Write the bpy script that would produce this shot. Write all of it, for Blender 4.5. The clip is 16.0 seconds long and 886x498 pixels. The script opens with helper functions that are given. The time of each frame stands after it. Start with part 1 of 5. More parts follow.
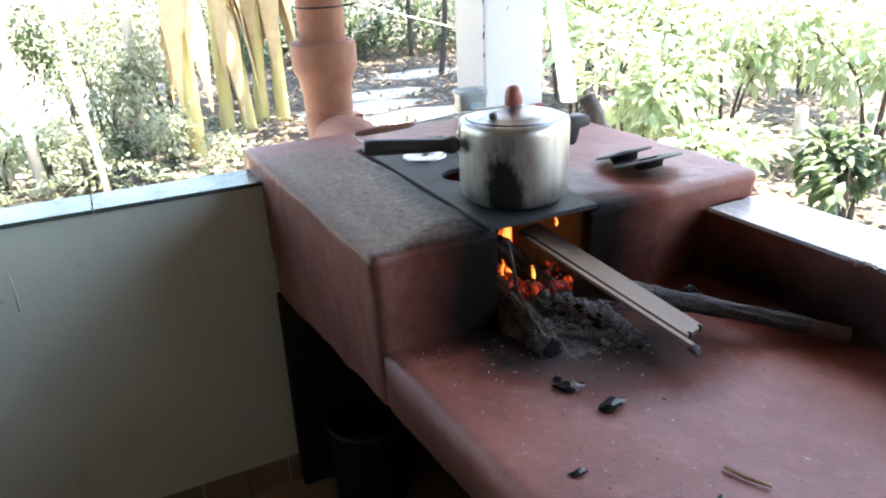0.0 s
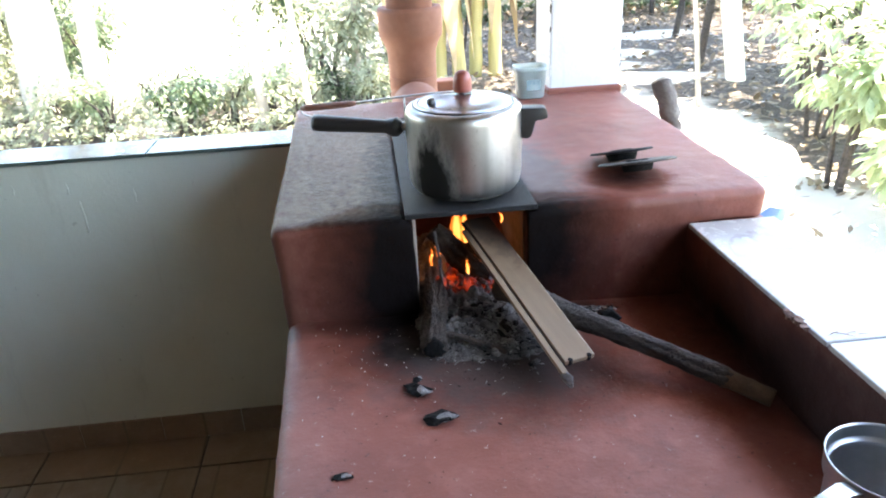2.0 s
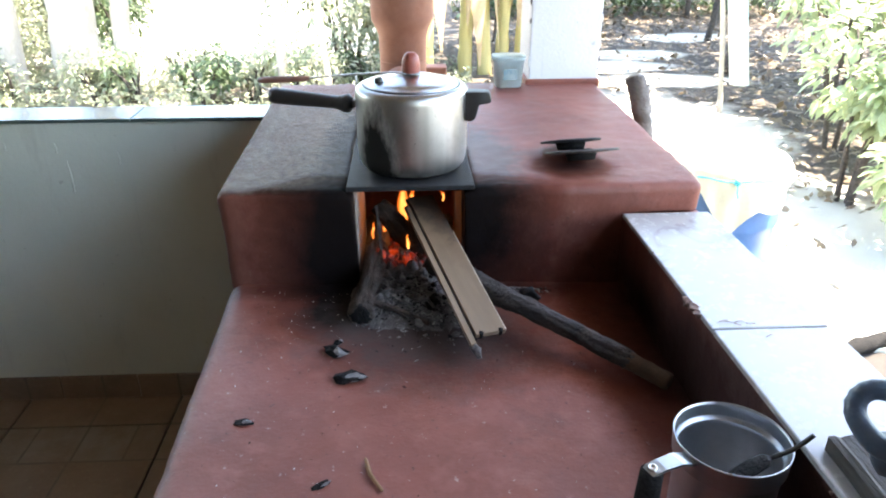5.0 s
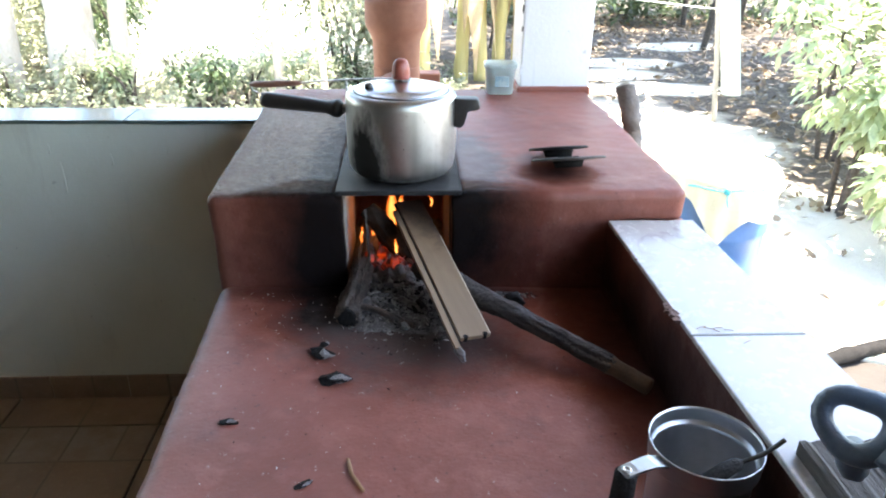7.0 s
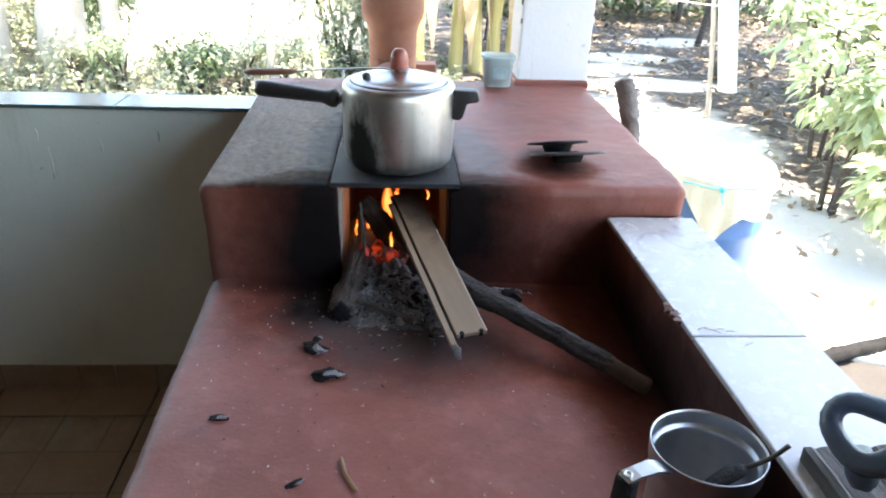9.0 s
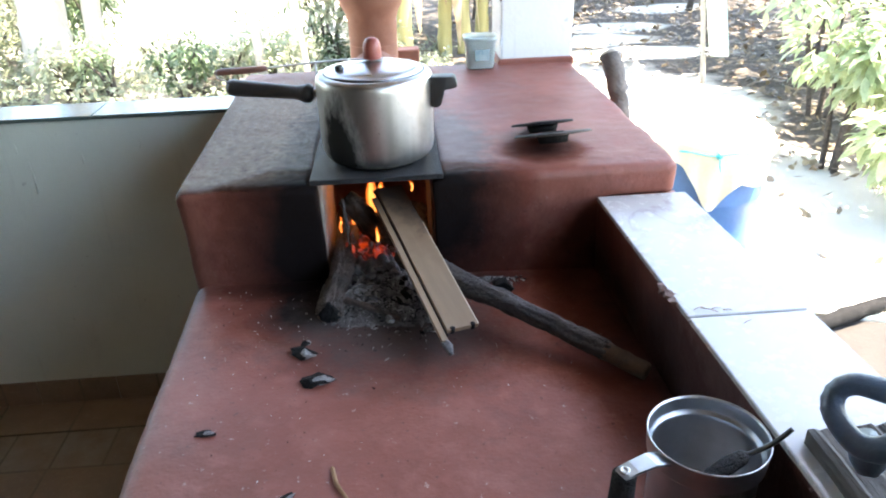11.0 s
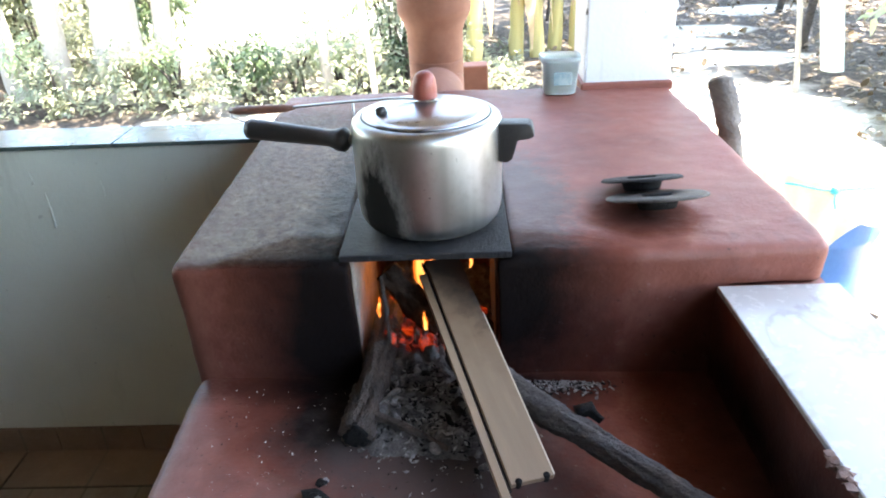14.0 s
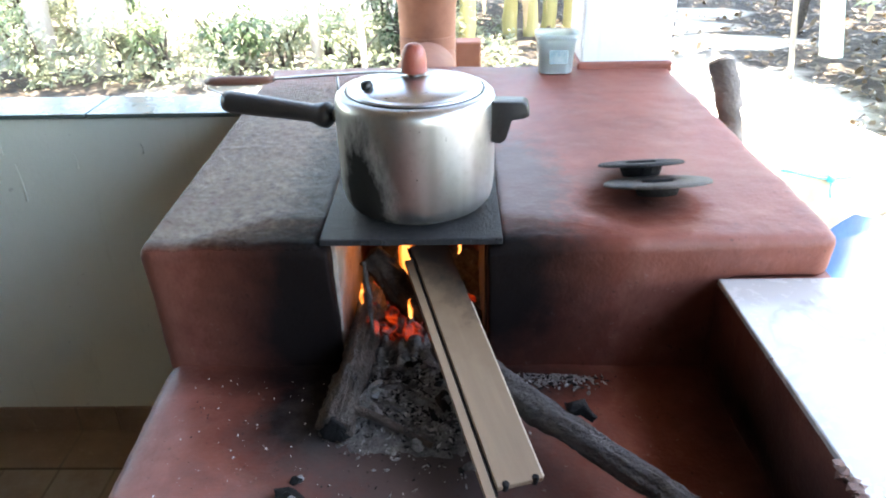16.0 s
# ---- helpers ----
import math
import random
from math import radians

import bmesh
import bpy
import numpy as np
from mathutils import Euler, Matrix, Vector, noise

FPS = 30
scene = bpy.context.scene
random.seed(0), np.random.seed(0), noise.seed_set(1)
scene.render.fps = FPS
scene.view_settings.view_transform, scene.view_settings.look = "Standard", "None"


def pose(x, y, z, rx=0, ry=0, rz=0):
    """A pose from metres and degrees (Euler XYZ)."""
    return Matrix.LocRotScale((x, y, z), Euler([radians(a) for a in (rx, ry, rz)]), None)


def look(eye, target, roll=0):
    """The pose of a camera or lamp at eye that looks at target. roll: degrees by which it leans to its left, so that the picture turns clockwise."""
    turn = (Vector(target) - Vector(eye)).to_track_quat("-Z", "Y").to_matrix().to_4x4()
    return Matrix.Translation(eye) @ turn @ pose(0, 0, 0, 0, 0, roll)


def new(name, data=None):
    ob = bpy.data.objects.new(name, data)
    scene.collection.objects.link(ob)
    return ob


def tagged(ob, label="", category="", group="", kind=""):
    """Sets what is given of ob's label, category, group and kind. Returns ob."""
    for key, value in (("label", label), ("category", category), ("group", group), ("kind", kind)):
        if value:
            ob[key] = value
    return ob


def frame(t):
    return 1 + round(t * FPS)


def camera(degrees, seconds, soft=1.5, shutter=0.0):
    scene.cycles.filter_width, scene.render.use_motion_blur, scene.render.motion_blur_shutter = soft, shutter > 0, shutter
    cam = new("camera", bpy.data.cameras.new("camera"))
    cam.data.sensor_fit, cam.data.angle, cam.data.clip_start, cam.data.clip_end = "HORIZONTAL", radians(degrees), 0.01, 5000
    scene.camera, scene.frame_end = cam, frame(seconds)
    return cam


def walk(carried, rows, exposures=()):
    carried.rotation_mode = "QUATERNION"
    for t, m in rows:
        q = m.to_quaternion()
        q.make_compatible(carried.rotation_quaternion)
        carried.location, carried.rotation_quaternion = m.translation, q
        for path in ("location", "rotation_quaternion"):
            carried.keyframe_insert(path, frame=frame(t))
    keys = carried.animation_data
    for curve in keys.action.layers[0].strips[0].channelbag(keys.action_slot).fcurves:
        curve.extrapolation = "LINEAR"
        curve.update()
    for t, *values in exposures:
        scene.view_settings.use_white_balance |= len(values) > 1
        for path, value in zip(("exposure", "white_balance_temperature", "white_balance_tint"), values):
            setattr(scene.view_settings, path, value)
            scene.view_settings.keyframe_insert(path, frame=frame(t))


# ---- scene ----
cam = camera(62.96, 16.0, soft=2.0)
# seconds, place in metres, turn in degrees
PATH = [
    (0, -0.3838, -1.1602, 1.6162, 67.759, 2.351, -26.261),
    (0.5, -0.1881, -1.2869, 1.6357, 66.707, 1.030, -15.489),
    (1, -0.0526, -1.3358, 1.6280, 65.588, 1.604, -9.629),
    (1.5, 0.1160, -1.2929, 1.6273, 65.033, 1.922, -8.190),
    (2, 0.2409, -1.2977, 1.6384, 65.194, 2.563, -6.225),
    (2.5, 0.3390, -1.3235, 1.6392, 64.981, 2.358, -2.892),
    (3, 0.3596, -1.3401, 1.6332, 65.419, 2.108, -1.167),
    (3.5, 0.3841, -1.3288, 1.6301, 65.343, 2.334, 0.076),
    (4, 0.4133, -1.3450, 1.6270, 64.777, 0.733, -2.350),
    (6.5, 0.4258, -1.4013, 1.6313, 64.640, -0.379, -2.806),
    (7, 0.4360, -1.3986, 1.6336, 65.070, -0.728, -2.784),
    (7.5, 0.4391, -1.3964, 1.6305, 65.161, -0.923, -2.648),
    (8, 0.4362, -1.3881, 1.6273, 65.305, -1.537, -2.613),
    (8.5, 0.4247, -1.3823, 1.6275, 64.838, -2.115, -2.781),
    (11, 0.4644, -1.3307, 1.6257, 63.100, 1.798, -4.413),
    (11.5, 0.5663, -1.3629, 1.6255, 62.142, 1.899, -0.085),
    (12, 0.5928, -1.4266, 1.6379, 63.702, 1.857, 2.932),
    (12.5, 0.5834, -1.4604, 1.6387, 63.940, 2.162, 5.365),
    (13, 0.5516, -1.3340, 1.6249, 62.714, 1.798, 5.596),
    (13.5, 0.5041, -1.0916, 1.6302, 64.779, 0.886, 1.611),
    (14, 0.4855, -0.9566, 1.6105, 63.154, 2.426, 0.946),
    (14.5, 0.4869, -0.9167, 1.5951, 61.688, 1.529, 0.422),
    (15, 0.4872, -0.9056, 1.5956, 62.190, 0.872, 0.608),
    (15.5, 0.4890, -0.8973, 1.5894, 62.030, 1.294, 1.054),
    (16, 0.4854, -0.8956, 1.5886, 61.528, 1.010, 0.651),
]
walk(cam, [(t, pose(x, y, z, rx, ry, rz)) for t, x, y, z, rx, ry, rz in PATH], exposures=[(0.0, 3.58, 7000, 9), (1.5, 3.88, 7000, 9), (2.0, 3.90, 7000, 9), (2.8, 3.74, 7000, 9), (3.5, 3.83, 7000, 9), (4.0, 3.68, 7000, 9), (6.5, 3.68, 7000, 9), (8.5, 3.48, 7000, 9), (11.0, 3.71, 7000, 9), (12.5, 3.68, 7000, 9), (13.0, 3.97, 7000, 9), (13.5, 4.06, 7000, 9), (13.8, 3.86, 7000, 9), (14.5, 3.78, 7000, 9), (15.3, 3.92, 7000, 9), (16.0, 3.95, 7000, 9)])

# ---- light ----
SUN_ELEVATION, SUN_AZIMUTH = 66, 80        # degrees; azimuth clockwise from +y
world = bpy.data.worlds.new("sky")
scene.world = world
world.use_nodes = True
_n = world.node_tree.nodes
_sky = _n.new("ShaderNodeTexSky")
_sky.sky_type, _sky.sun_disc = "NISHITA", False
_sky.sun_elevation, _sky.sun_rotation = radians(SUN_ELEVATION), radians(SUN_AZIMUTH)
_n["Background"].inputs["Strength"].default_value = 0.14
world.node_tree.links.new(_sky.outputs[0], _n["Background"].inputs["Color"])
_d = Vector((math.sin(radians(SUN_AZIMUTH)) * math.cos(radians(SUN_ELEVATION)),
             math.cos(radians(SUN_AZIMUTH)) * math.cos(radians(SUN_ELEVATION)), math.sin(radians(SUN_ELEVATION))))
sun = new("sun", bpy.data.lights.new("sun", "SUN"))
sun.data.energy, sun.data.angle, sun.data.color = 4.0, radians(0.5), (1.0, 0.95, 0.86)
sun.matrix_world = look(_d * 20, (0, 0, 0))
# the burning wood in the fire mouth
fire = new("fire_light", bpy.data.lights.new("fire_light", "POINT"))
fire.data.energy, fire.data.color, fire.data.shadow_soft_size = 0.05, (1.0, 0.36, 0.10), 0.03
fire.matrix_world = pose(0.405, 0.175, 1.01)


# ---- materials ----
class Nodes:
    """A small writer of node trees."""

    def __init__(self, name):
        self.mat = bpy.data.materials.new(name)
        self.mat.use_nodes = True
        self.t = self.mat.node_tree
        self.bsdf = self.t.nodes["Principled BSDF"]
        self.out = self.t.nodes["Material Output"]
        self.coord = self.t.nodes.new("ShaderNodeTexCoord").outputs["Object"]

    def put(self, socket, value):
        if isinstance(value, bpy.types.NodeSocket):
            self.t.links.new(value, socket)
        elif isinstance(value, (tuple, list)) and len(value) == 3 and socket.type == "RGBA":
            socket.default_value = (*value, 1)
        else:
            socket.default_value = value

    def node(self, kind, **inputs):
        n = self.t.nodes.new(kind)
        for k, v in inputs.items():
            self.put(n.inputs[k], v)
        return n

    def noise(self, scale, detail=5, rough=0.6, vector=None, distortion=0.0):
        n = self.node("ShaderNodeTexNoise", Scale=scale, Detail=detail, Roughness=rough, Distortion=distortion)
        self.put(n.inputs["Vector"], vector or self.coord)
        return n.outputs["Fac"]

    def ramp(self, fac, lo, hi):
        n = self.t.nodes.new("ShaderNodeMapRange")
        self.put(n.inputs[0], fac)
        n.inputs[1].default_value, n.inputs[2].default_value = lo, hi
        return n.outputs[0]

    def math(self, op, a, b=0.0):
        n = self.t.nodes.new("ShaderNodeMath")
        n.operation = op
        self.put(n.inputs[0], a)
        self.put(n.inputs[1], b)
        return n.outputs[0]

    def mix(self, fac, a, b):
        n = self.t.nodes.new("ShaderNodeMix")
        n.data_type = "RGBA"
        self.put(n.inputs[0], fac)
        self.put(n.inputs[6], a)
        self.put(n.inputs[7], b)
        return n.outputs[2]

    def scaled(self, s, offset=(0, 0, 0)):
        n = self.t.nodes.new("ShaderNodeMapping")
        self.put(n.inputs["Vector"], self.coord)
        n.inputs["Scale"].default_value = s
        n.inputs["Location"].default_value = offset
        return n.outputs[0]

    def blob(self, centre, size):
        """1 at the centre of an ellipsoid, 0 outside it."""
        s = [1 / v for v in size]
        v = self.scaled(s, [-c * k for c, k in zip(centre, s)])
        n = self.t.nodes.new("ShaderNodeVectorMath")
        n.operation = "LENGTH"
        self.put(n.inputs[0], v)
        return self.math("SUBTRACT", 1.0, n.outputs["Value"])

    def random(self):
        return self.node("ShaderNodeObjectInfo").outputs["Random"]

    def island(self):
        return self.node("ShaderNodeNewGeometry").outputs["Random Per Island"]

    def done(self, color, rough=0.7, metal=0.0, bump=None, strength=0.3, distance=0.01, **more):
        self.put(self.bsdf.inputs["Base Color"], color)
        self.put(self.bsdf.inputs["Roughness"], rough)
        self.put(self.bsdf.inputs["Metallic"], metal)
        for k, v in more.items():
            self.put(self.bsdf.inputs[k.replace("_", " ")], v)
        if bump is not None:
            b = self.node("ShaderNodeBump", Strength=strength, Distance=distance, Height=bump)
            self.put(self.bsdf.inputs["Normal"], b.outputs[0])
        return self.mat


def plain(name, a, b, scale=20, rough=0.7, metal=0.0, strength=0.25, distance=0.004, stretch=(1, 1, 1), vary=0.0, **more):
    """Two tones mixed by noise at two scales, with fine relief."""
    n = Nodes(name)
    v = n.scaled(stretch)
    big, fine = n.noise(scale, vector=v), n.noise(scale * 7, 4, vector=v)
    f = n.ramp(n.math("ADD", n.math("MULTIPLY", big, 0.65), n.math("MULTIPLY", fine, 0.35)), 0.32, 0.68)
    c = n.mix(f, a, b)
    if vary:
        c = n.mix(n.math("MULTIPLY", n.random(), vary), c, tuple(0.45 * k for k in a))
    return n.done(c, rough, metal, fine, strength, distance, **more)


def red_cement():
    n = Nodes("red_oxide_cement")
    big, mid, fine = n.noise(3.5), n.noise(22), n.noise(150, 4)
    c = n.mix(n.ramp(big, 0.35, 0.68), (0.165, 0.049, 0.032), (0.25, 0.083, 0.060))
    c = n.mix(n.math("MULTIPLY", n.ramp(mid, 0.5, 0.75), 0.35), c, (0.34, 0.15, 0.12))
    # dark scuffs, pits, pale ash dust and worn specks
    c = n.mix(n.math("MULTIPLY", n.ramp(n.noise(6, 7, 0.72), 0.54, 0.70), 0.45), c, (0.085, 0.034, 0.030))
    c = n.mix(n.math("MULTIPLY", n.ramp(n.noise(110, 2, 0.5), 0.69, 0.74), 0.6), c, (0.06, 0.025, 0.022))
    speck = n.ramp(n.noise(75, 3, 0.7), 0.67, 0.73)
    near = n.ramp(n.blob((0.5, -0.35, 0.9), (0.75, 0.75, 0.3)), 0.0, 0.7)
    c = n.mix(n.math("MULTIPLY", n.math("MULTIPLY", speck, near), 0.5), c, (0.5, 0.45, 0.42))
    # grey worn and greasy crust on the top beside the cooking plate
    crust = n.ramp(n.math("ADD", n.blob((0.13, 0.36, 1.1), (0.28, 0.62, 0.04)), n.math("MULTIPLY", n.math("SUBTRACT", n.noise(40, 6, 0.75), 0.5), 0.9)), 0.0, 0.35)
    height = n.node("ShaderNodeSeparateXYZ", Vector=n.coord).outputs["Z"]
    on_top = n.ramp(n.math("ADD", height, n.math("MULTIPLY", n.math("SUBTRACT", n.noise(60), 0.5), 0.01)), 1.091, 1.098)
    crust = n.math("MULTIPLY", crust, on_top)
    c = n.mix(n.math("MULTIPLY", crust, 0.82), c, n.mix(n.ramp(n.noise(60, 7, 0.8), 0.36, 0.66), (0.058, 0.041, 0.029), (0.25, 0.185, 0.135)))
    edge = n.ramp(n.math("ADD", n.blob((0.30, 0.30, 1.1), (0.11, 0.55, 0.04)), n.math("MULTIPLY", n.math("SUBTRACT", n.noise(40, 6, 0.75), 0.5), 1.5)), 0.0, 0.5)
    c = n.mix(n.math("MULTIPLY", n.math("MULTIPLY", edge, on_top), 0.8), c, (0.022, 0.019, 0.017))
    pits = n.ramp(n.noise(95, 3, 0.6), 0.66, 0.72)
    c = n.mix(n.math("MULTIPLY", n.math("MULTIPLY", pits, crust), 0.8), c, (0.02, 0.017, 0.015))
    smear = n.ramp(n.math("ADD", n.blob((0.585, 0.22, 1.1), (0.11, 0.34, 0.04)), n.math("MULTIPLY", n.math("SUBTRACT", n.noise(45, 6, 0.75), 0.5), 1.4)), 0.0, 0.5)
    c = n.mix(n.math("MULTIPLY", smear, 0.75), c, (0.07, 0.06, 0.055))
    # brown smoke film and painted shade on the front, grey over the side wall
    smoke_shade = n.ramp(n.math("ADD", n.blob((0.36, 0.0, 0.99), (0.62, 0.075, 0.34)), n.math("MULTIPLY", n.math("SUBTRACT", n.noise(5, 6, 0.65), 0.5), 0.5)), 0.0, 0.55)
    c = n.mix(n.math("MULTIPLY", smoke_shade, 0.72), c, (0.056, 0.018, 0.011))
    # shade painted dark brown over the stove's left side and the slab's edge
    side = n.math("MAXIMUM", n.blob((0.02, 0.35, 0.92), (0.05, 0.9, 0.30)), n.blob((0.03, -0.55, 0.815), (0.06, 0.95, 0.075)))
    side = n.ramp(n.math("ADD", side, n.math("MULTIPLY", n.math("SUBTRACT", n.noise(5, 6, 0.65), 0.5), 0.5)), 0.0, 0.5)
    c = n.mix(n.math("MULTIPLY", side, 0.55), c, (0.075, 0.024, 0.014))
    # the side wall's inner face turned greyer
    wall_grey = n.ramp(n.math("ADD", n.blob((0.90, -0.60, 0.94), (0.05, 0.75, 0.15)), n.math("MULTIPLY", n.math("SUBTRACT", n.noise(5, 6, 0.65), 0.5), 0.3)), 0.0, 0.5)
    c = n.mix(n.math("MULTIPLY", wall_grey, 0.8), c, (0.040, 0.033, 0.034))
    # soot at fire mouth, hearth and under spare lids; painted shade along side wall
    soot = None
    # the 0.885 and 0.87 blobs paint shade into the side wall's corner
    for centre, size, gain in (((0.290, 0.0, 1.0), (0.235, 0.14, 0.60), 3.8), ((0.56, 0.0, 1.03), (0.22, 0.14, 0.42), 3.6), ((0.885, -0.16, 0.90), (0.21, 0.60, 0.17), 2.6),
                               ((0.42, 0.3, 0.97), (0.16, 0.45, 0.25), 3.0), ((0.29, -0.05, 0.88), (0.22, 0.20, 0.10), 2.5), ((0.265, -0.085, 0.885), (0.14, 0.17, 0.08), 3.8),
                               # next row's last blob: soot and painted shade under the spare lids
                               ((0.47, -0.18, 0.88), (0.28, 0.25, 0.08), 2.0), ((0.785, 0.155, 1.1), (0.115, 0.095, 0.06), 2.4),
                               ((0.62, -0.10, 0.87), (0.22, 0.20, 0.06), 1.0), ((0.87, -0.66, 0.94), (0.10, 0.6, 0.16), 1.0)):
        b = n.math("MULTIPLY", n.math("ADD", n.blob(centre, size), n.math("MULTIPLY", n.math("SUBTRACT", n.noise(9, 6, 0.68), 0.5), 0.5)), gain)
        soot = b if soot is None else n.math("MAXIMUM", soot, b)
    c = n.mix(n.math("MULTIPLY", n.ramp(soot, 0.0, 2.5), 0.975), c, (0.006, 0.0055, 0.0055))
    ash = n.ramp(n.math("ADD", n.blob((0.44, -0.19, 0.88), (0.30, 0.24, 0.06)), n.math("MULTIPLY", n.math("SUBTRACT", n.noise(14, 6, 0.7), 0.5), 1.3)), 0.05, 0.7)
    c = n.mix(n.math("MULTIPLY", ash, 0.75), c, (0.060, 0.055, 0.052))
    h = n.math("ADD", n.math("MULTIPLY", mid, 0.45), n.math("ADD", n.math("MULTIPLY", fine, 0.22), n.math("MULTIPLY", n.math("MULTIPLY", crust, n.math("ADD", n.ramp(n.noise(95, 5, 0.7), 0.35, 0.65), n.math("MULTIPLY", n.ramp(n.noise(34, 6, 0.8), 0.49, 0.53), 0.7))), 3.6)))
    return n.done(c, n.math("SUBTRACT", n.math("ADD", 0.38, n.math("MULTIPLY", mid, 0.24)), n.math("MULTIPLY", crust, -0.06)), 0.0, h, 0.55, 0.007, Specular_IOR_Level=n.math("ADD", 0.025, n.math("MULTIPLY", n.math("SUBTRACT", 1.0, n.math("MAXIMUM", n.ramp(soot, 0.0, 0.7), n.math("MULTIPLY", crust, 0.35))), 0.36)))


def painted(name, a, b, dirt, streak=(1, 1, 0.15), rough=0.55):
    n = Nodes(name)
    big, fine = n.noise(2.2), n.noise(90, 4)
    c = n.mix(n.ramp(big, 0.3, 0.7), a, b)
    s = n.ramp(n.noise(16, 5, 0.7, n.scaled(streak)), 0.60, 0.78)
    c = n.mix(n.math("MULTIPLY", s, 0.35), c, dirt)
    c = n.mix(n.math("MULTIPLY", n.ramp(n.noise(34, 3, 0.5), 0.70, 0.74), 0.6), c, dirt)
    return n.done(c, rough, 0.0, n.math("ADD", fine, n.math("MULTIPLY", n.noise(12), 0.8)), 0.25, 0.004)


def marble_tile():
    n = Nodes("marbled_tile")
    v = n.noise(4.2, 5, 0.55, distortion=1.3)
    vein = n.ramp(n.math("ABSOLUTE", n.math("SUBTRACT", v, 0.5)), 0.022, 0.0)
    c = n.mix(n.ramp(n.noise(3), 0.3, 0.7), (0.44, 0.437, 0.432), (0.39, 0.388, 0.385))
    c = n.mix(n.math("MULTIPLY", n.math("MULTIPLY", vein, n.ramp(n.noise(2.4), 0.42, 0.58)), 0.6), c, (0.19, 0.175, 0.175))
    c = n.mix(n.math("MULTIPLY", n.ramp(n.noise(28, 4), 0.66, 0.78), 0.4), c, (0.35, 0.27, 0.24))
    return n.done(c, n.ramp(n.noise(40), -0.2, 2.6), 0.0, n.noise(30), 0.04, 0.002)


def sill_tile():
    n = Nodes("pale_green_glazed_tile")
    c = n.mix(n.ramp(n.noise(5, 5), 0.3, 0.7), (0.055, 0.082, 0.070), (0.085, 0.115, 0.10))
    c = n.mix(n.math("MULTIPLY", n.ramp(n.noise(24, 5, 0.7), 0.58, 0.75), 0.5), c, (0.15, 0.16, 0.14))
    return n.done(c, n.ramp(n.noise(30, 4), -0.1, 3.0), 0.0, n.noise(25), 0.05, 0.002, Specular_IOR_Level=0.35)


def stone_tile():
    n = Nodes("stone_print_tile")
    c = n.mix(n.random(), (0.26, 0.20, 0.14), (0.22, 0.20, 0.16))
    br = n.node("ShaderNodeTexBrick", Vector=n.scaled((1, 1, 1), (0.98, -0.135, 0)), Scale=1.0)
    br.offset, br.squash, br.squash_frequency = 0.36, 0.62, 2
    for key, val in (("Brick Width", 0.27), ("Row Height", 0.1817), ("Mortar Size", 0.006), ("Mortar Smooth", 0.6)):
        br.inputs[key].default_value = val
    n.put(br.inputs["Color1"], (0.25, 0.16, 0.10))
    n.put(br.inputs["Color2"], (0.27, 0.25, 0.21))
    n.put(br.inputs["Mortar"], (0.10, 0.075, 0.05))
    c = n.mix(0.75, c, br.outputs["Color"])
    c = n.mix(n.ramp(n.noise(9, 6, 0.65), 0.35, 0.7), c, (0.19, 0.13, 0.085))
    c = n.mix(n.math("MULTIPLY", n.ramp(n.noise(60, 4), 0.55, 0.8), 0.4), c, (0.35, 0.30, 0.22))
    return n.done(c, 0.42, 0.0, n.noise(70), 0.15, 0.003)


def aluminium(name="brushed_aluminium", soot=None, rough=0.28):
    n = Nodes(name)
    brushed = n.noise(60, 4, 0.6, n.scaled((0.6, 0.6, 14)))
    c = n.mix(n.ramp(n.noise(6), 0.3, 0.7), (0.55, 0.56, 0.56), (0.68, 0.69, 0.69))
    if soot:
        # dull vertical reflection bands painted in, plus fine pitting from years of scouring
        c = n.mix(n.ramp(n.noise(13, 3, 0.55, n.scaled((1, 1, 0.03))), 0.36, 0.64), (0.40, 0.40, 0.38), (0.68, 0.69, 0.67))
        c = n.mix(n.math("MULTIPLY", n.ramp(n.noise(70, 4, 0.6), 0.5, 0.75), 0.35), c, (0.34, 0.33, 0.31))
        c = n.mix(n.ramp(n.noise(120, 2, 0.5), 0.74, 0.77), c, (0.06, 0.055, 0.05))
    r = n.math("ADD", rough - 0.06, n.math("MULTIPLY", brushed, 0.16))
    metal = 1.0
    if soot:
        mask = None
        for centre, size in soot:
            b = n.math("ADD", n.blob(centre, size), n.math("MULTIPLY", n.math("SUBTRACT", n.noise(34, 6, 0.78, n.scaled((1, 1, 0.4))), 0.5), 0.85))
            mask = b if mask is None else n.math("MAXIMUM", mask, b)
        haze = n.ramp(mask, -0.35, 0.25)
        c = n.mix(n.math("MULTIPLY", haze, 0.45), c, (0.20, 0.18, 0.155))
        mask = n.math("MULTIPLY", n.ramp(mask, 0.10, 0.48), 0.97)
        c = n.mix(mask, c, (0.007, 0.0065, 0.006))
        brown = n.ramp(n.noise(40, 5, 0.7, n.scaled((1, 1, 0.2))), 0.62, 0.75)
        c = n.mix(n.math("MULTIPLY", brown, 0.35), c, (0.16, 0.10, 0.06))
        metal = n.math("SUBTRACT", 1.0, mask)
        n.put(n.bsdf.inputs["Specular IOR Level"], n.math("ADD", 0.03, n.math("MULTIPLY", metal, 0.4)))
        r = n.math("ADD", r, n.math("MULTIPLY", mask, 0.35))
    return n.done(c, r, metal, brushed, 0.05, 0.001)


